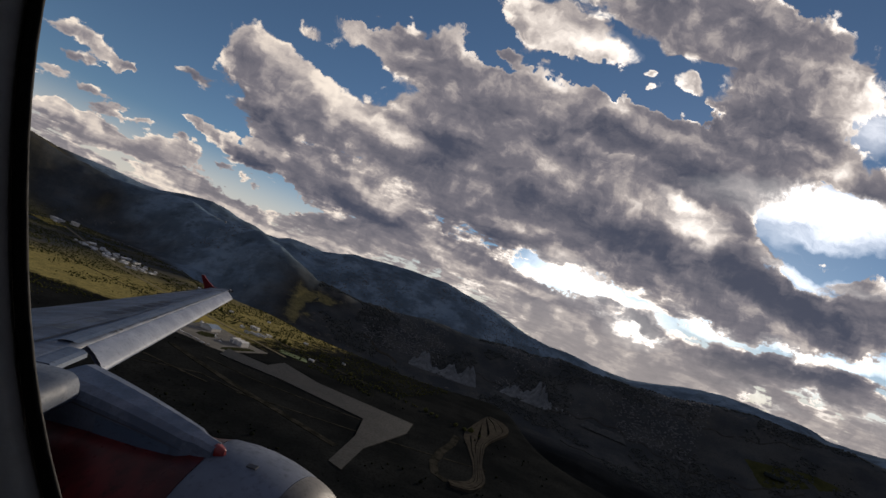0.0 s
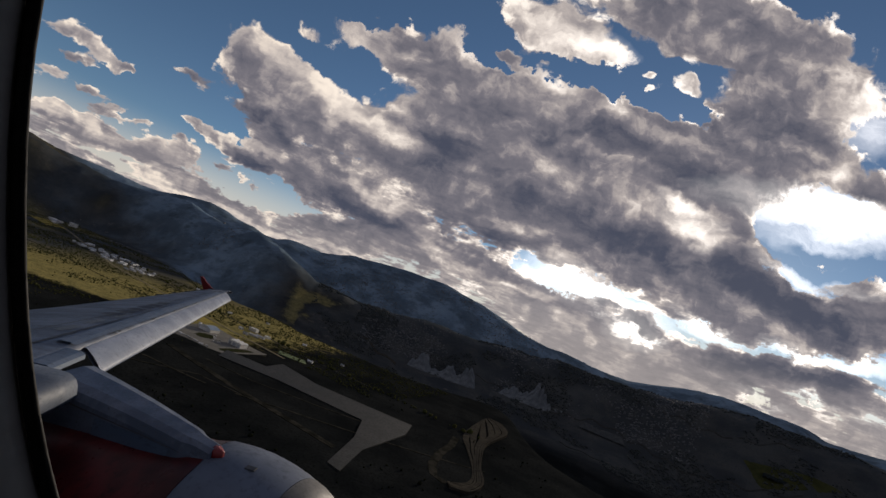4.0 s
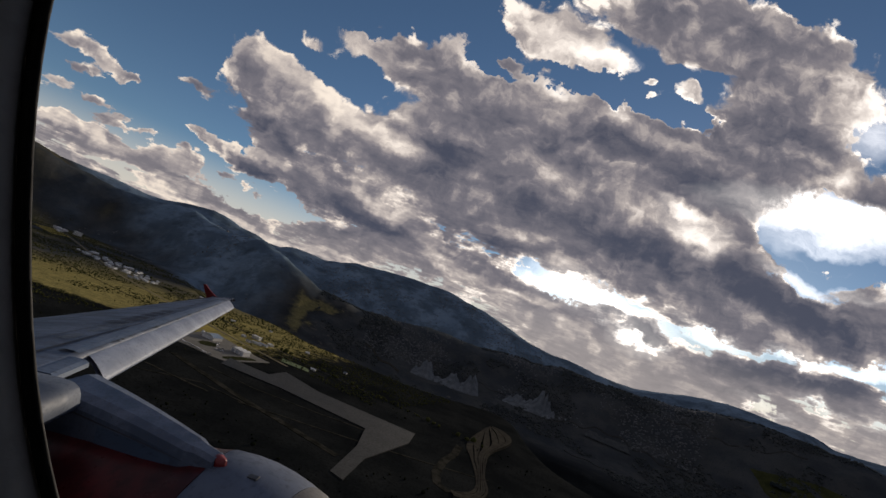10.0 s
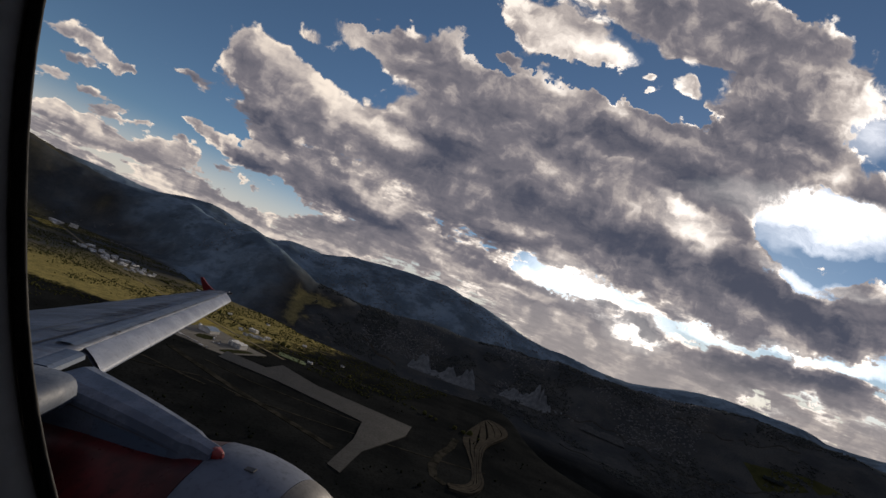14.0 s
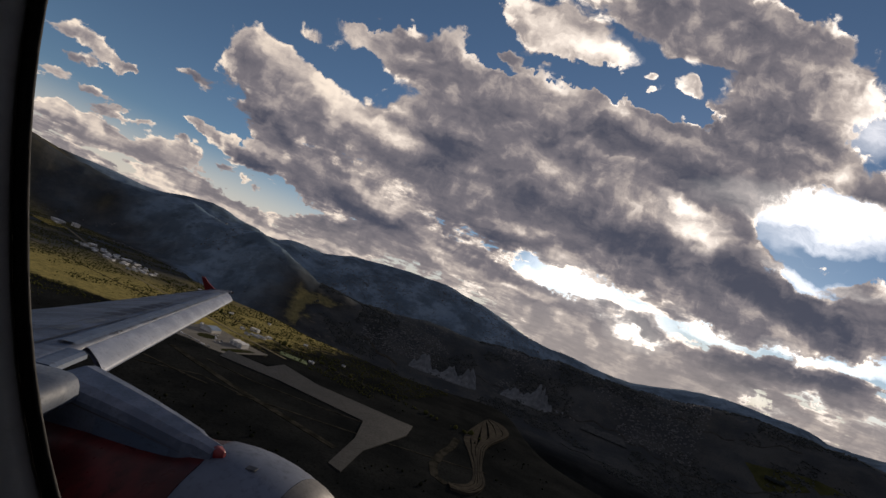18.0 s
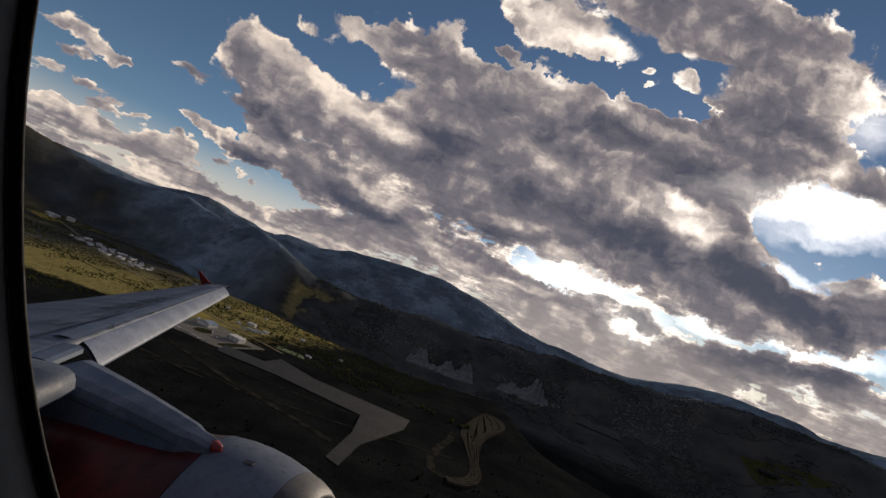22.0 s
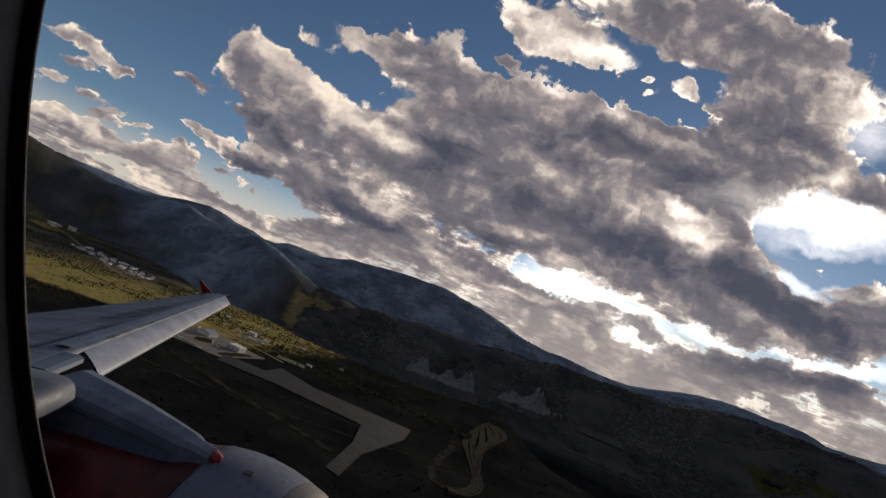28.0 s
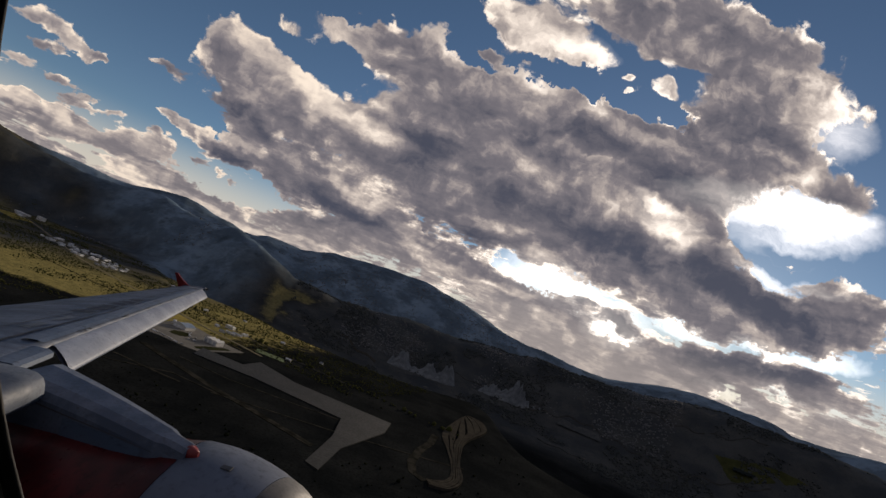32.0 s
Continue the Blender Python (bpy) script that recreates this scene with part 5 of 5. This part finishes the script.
clump_mesh("scrub", scatter(36000, 610, 1650, -3300, -560, (1.2, 2.5), lambda p, q, x, y, g: ~open_ground(p, q) & ((p > 800) | (q < -1200)) & (rough_noise(x, y, 110, 5) + 0.16 * g.random(len(p)) > 0.53), 3), LEAF, "low dark olive scrub over sunlit-toned meadow", "scrub")
# bushes on the flat use the leaf tone that holds the shade
clump_mesh("scrub", scatter(2500, 350, 1250, -1300, 1200, (1.4, 2.6), lambda p, q, x, y, g: ~open_ground(p, q) & (rough_noise(x, y, 160, 4) + 0.10 * g.random(len(p)) > 0.55), 4), LEAF_SHADED, "dark scrub on the flat with cloud shade in its colour", "scrub")
clump_mesh("tree_line", scatter(2600, 1120, 1420, -2600, -300, (3.0, 6.5), lambda p, q, x, y, g: ~open_ground(p, q) & (abs(p - 10 - np.interp(q, [-2500, -2100, -1600, -1200, -900, -600, -300], [1420, 1340, 1265, 1215, 1190, 1200, 1215])) < 9), 5), LEAF, "rows of dark trees along the tarred road", "trees")


def wild(count, az0, az1, r0, r1, size, seed, mask=None):
    local = np.random.default_rng(seed)
    az, r = np.radians(local.uniform(az0, az1, count)), np.sqrt(local.uniform(r0 ** 2, r1 ** 2, count))
    x, y = np.sin(az) * r, np.cos(az) * r
    if mask:
        ok = mask(x, y, local)
        x, y = x[ok], y[ok]
    return np.stack([x, y, height(x, y), local.uniform(*size, len(x))], -1)


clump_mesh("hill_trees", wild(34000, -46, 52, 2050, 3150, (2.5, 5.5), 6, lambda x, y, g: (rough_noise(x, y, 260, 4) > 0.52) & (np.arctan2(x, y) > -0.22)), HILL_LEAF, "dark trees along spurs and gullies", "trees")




def build_town(name, count, az0, az1, r0, r1, seed, label):
    """Far roofs and walls, too many and too small to tell apart."""
    spots = wild(count, az0, az1, r0, r1, (1.6, 3.6), seed, lambda x, y, g: rough_noise(x, y, 330, 3) + 0.16 * g.random(len(x)) > 0.58)
    verts, faces = [], []
    local = random.Random(seed)
    for x, y, z, s in spots:
        a, l, w, h = local.uniform(0, 3.14), s * local.uniform(0.9, 2.0), s, s * 0.7
        c, d = math.cos(a), math.sin(a)
        k = len(verts)
        for u, v, t in ((-l, -w, -3), (l, -w, -3), (l, w, -3), (-l, w, -3), (-l, -w, h), (l, -w, h), (l, w, h), (-l, w, h), (-l, 0, h * 1.5), (l, 0, h * 1.5)):
            verts.append((x + u * c - v * d, y + u * d + v * c, z + t))
        faces += [tuple(k + i for i in f) for f in ((0, 1, 5, 4), (2, 3, 7, 6), (1, 2, 6, 9, 5), (3, 0, 4, 8, 7), (4, 5, 9, 8), (6, 7, 8, 9))]
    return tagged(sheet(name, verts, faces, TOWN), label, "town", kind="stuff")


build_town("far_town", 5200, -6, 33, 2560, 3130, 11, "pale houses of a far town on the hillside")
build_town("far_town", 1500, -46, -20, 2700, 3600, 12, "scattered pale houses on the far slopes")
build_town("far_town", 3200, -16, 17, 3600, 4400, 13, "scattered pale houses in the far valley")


def build_cliff(name, az, r, width, high, seed, label):
    """A quarry face: a jagged, leaning wall of rock with a spoil apron at its foot."""
    local = random.Random(seed)
    foot = on_land(math.sin(radians(az)) * r, math.cos(radians(az)) * r)
    t = empty(name, Matrix.Translation(foot) @ pose(0, 0, 0, 0, 0, -az), label, "quarry", "quarry faces")
    n = 41
    tops, rows = [], []
    for i in range(n):
        f = i / (n - 1)
        crest = 0.62 + 0.38 * math.sin(6.1 * f + seed) + 0.25 * math.sin(17.0 * f + 2.3 * seed)
        tops.append(high * max(0.22, crest) * math.sin(math.pi * (0.06 + 0.9 * f)) ** 0.6 * local.uniform(0.72, 1.12))
    for k in range(7):
        g = k / 6
        rows.append([Vector(((i / (n - 1) - 0.5) * width * (1 + 0.1 * (1 - g)), 26 * g + 8 * math.floor(g * 3) + local.uniform(-2, 2), -6 + tops[i] * g + local.uniform(-1, 1))) for i in range(n)])
    rows.append([v + Vector((0, 40, -14)) for v in rows[-1]])
    sheet("rock_face", *loft(rows, closed=False), ROCK, t)
    rows = [[Vector(((i / (n - 1) - 0.5) * width * (1.1 + 0.1 * k), -10 - 24 * k, -4 - 9 * k + local.uniform(-1, 2))) for i in range(n)] for k in range(3)]
    rows.insert(0, [Vector(((i / (n - 1) - 0.5) * width * 1.08, 6, 3)) for i in range(n)])
    sheet("spoil_floor", *loft(rows, closed=False), SPOIL, t)
    return t


build_cliff("quarry", 4.9, 2470, 350, 150, 2, "jagged pale grey quarry face above the gorge")
build_cliff("quarry", 16.2, 2530, 420, 104, 5, "broad pale grey quarry face with two peaks")
build_cliff("quarry", 24.0, 2560, 170, 40, 8, "low pale quarry face and spoil")


def build_pit():
    """A quarry cut in the shelf: a broad terraced head that narrows to a winding haul road, in long benches."""
    t = empty("quarry_pit", Matrix(), "pale terraced quarry cut that narrows to a winding haul road", "quarry")
    one = [(1476, -379), (1271, -357), (1159, -333), (1076, -290), (993, -250), (926, -224), (877, -217), (848, -227), (832, -240)]
    two = [(1495, -371), (1490, -321), (1399, -277), (1191, -274), (1082, -253), (982, -224), (904, -192), (831, -193), (805, -224)]
    benches, n = 6, 72

    def edge(line, f):
        f = min(max(f, 0.0), 1.0) * (len(line) - 1)
        k = min(int(f), len(line) - 2)
        g = f - k
        a, b, c, d = line[max(0, k - 1)], line[k], line[k + 1], line[min(len(line) - 1, k + 2)]
        return [0.5 * (2 * b[m] + (c[m] - a[m]) * g + (2 * a[m] - 5 * b[m] + 4 * c[m] - d[m]) * g * g + (3 * b[m] - a[m] - 3 * c[m] + d[m]) * g ** 3) for m in (0, 1)]

    for b in range(benches):
        rows = []
        for i in range(n + 1):
            f = i / n
            (p0, q0), (p1, q1) = edge(one, f), edge(two, f)
            wave = 0.018 * math.sin(13 * f + 1.7 * b) + 0.010 * math.sin(41 * f + b)
            u0, u1 = (b + 0.06) / benches + (wave if b else 0.0), (b + 0.90) / benches + (wave if b < benches - 1 else 0.0)
            z = 1.2 + 1.3 * b * (1 - 0.6 * f)
            l, r = plan(p0 + (p1 - p0) * u0, q0 + (q1 - q0) * u0, z), plan(p0 + (p1 - p0) * u1, q0 + (q1 - q0) * u1, z + 0.5)
            down = Vector((0, 0, z + 3))
            rows.append([l - down, l, l.lerp(r, 0.5) + Vector((0, 0, 0.3 * math.sin(29 * f + b))), r, r - down])
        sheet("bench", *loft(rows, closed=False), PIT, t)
    return t


build_pit()
ribbon("road", [(819, -237), (832, -267), (881, -292), (967, -311), (1047, -319), (1131, -339)], 17, DIM_TRACK, "dark winding haul road below the quarry cut", "road", lift=0.6)


def drape(name, corners, mat, label, category, lift=0.8, n=14):
    """A field that follows the lie of the land between four corners in plan."""
    a, b, c, d = (Vector(v) for v in corners)
    rows = []
    for i in range(n + 1):
        row = []
        for j in range(n + 1):
            v = a.lerp(b, j / n).lerp(d.lerp(c, j / n), i / n)
            row.append(on_land(v.x, v.y, lift if 0 < i < n and 0 < j < n else -2.0))
        rows.append(row)
    return tagged(sheet(name, *loft(rows, closed=False), mat, smooth=True), label, category, kind="structure")


drape("field", ((1618, 2191), (1790, 2109), (1810, 1996), (1619, 2034)), SPRING, "bright yellow-green field round the pond", "field")
drape("field", ((1785, 2101), (1842, 2048), (1928, 1971), (1824, 1983)), SPRING, "narrow yellow-green field below the pond", "field")


def hill_track(points, width, label, mat=None):
    """A light track over the slopes, by bearing and distance."""
    pts = []
    for (a0, r0), (a1, r1) in zip(points, points[1:]):
        pts += [(a0 + (a1 - a0) * i / 24, r0 + (r1 - r0) * i / 24) for i in range(24)]
    rows = []
    for a, r in pts:
        r += 14 * math.sin(a * 2.3)
        row = []
        for d in (-width / 2, width / 2):
            x, y = math.sin(radians(a)) * (r + d), math.cos(radians(a)) * (r + d)
            row.append(on_land(x, y, 1.6))
        rows.append([row[0] - Vector((0, 0, 4)), row[0], row[1], row[1] - Vector((0, 0, 4))])
    return tagged(sheet("track", *loft(rows, closed=False), mat or HILL_TRACK), label, "track", kind="structure")


hill_track([(8, 2650), (16, 2540), (24, 2600), (33, 2500), (42, 2650)], 9, "pale dirt track along the hillside")
hill_track([(20, 2250), (27, 2200), (35, 2330), (44, 2260)], 8, "pale dirt track above the gorge")
hill_track([(-5.6, 2626), (-3.0, 2518), (-0.6, 2450)], 26, "pale road cut down the gorge side", PIT)
hill_track([(26, 2880), (33, 2800), (41, 2900)], 8, "pale dirt track under the ridge")


def build_pond():
    c = on_land(1714, 2078)
    pts = [Vector((c.x + 52 * math.cos(a) * (1 + 0.15 * math.sin(3 * a)), c.y + 30 * math.sin(a), c.z + 3.0)) for a in np.linspace(0, 2 * math.pi, 40, endpoint=False)]
    rows = [pts, [v + Vector((0, 0, -12)) for v in pts]]
    tagged(sheet("pond", *loft(rows), WATER), "small bright pond among green fields", "pond", kind="structure")


build_pond()
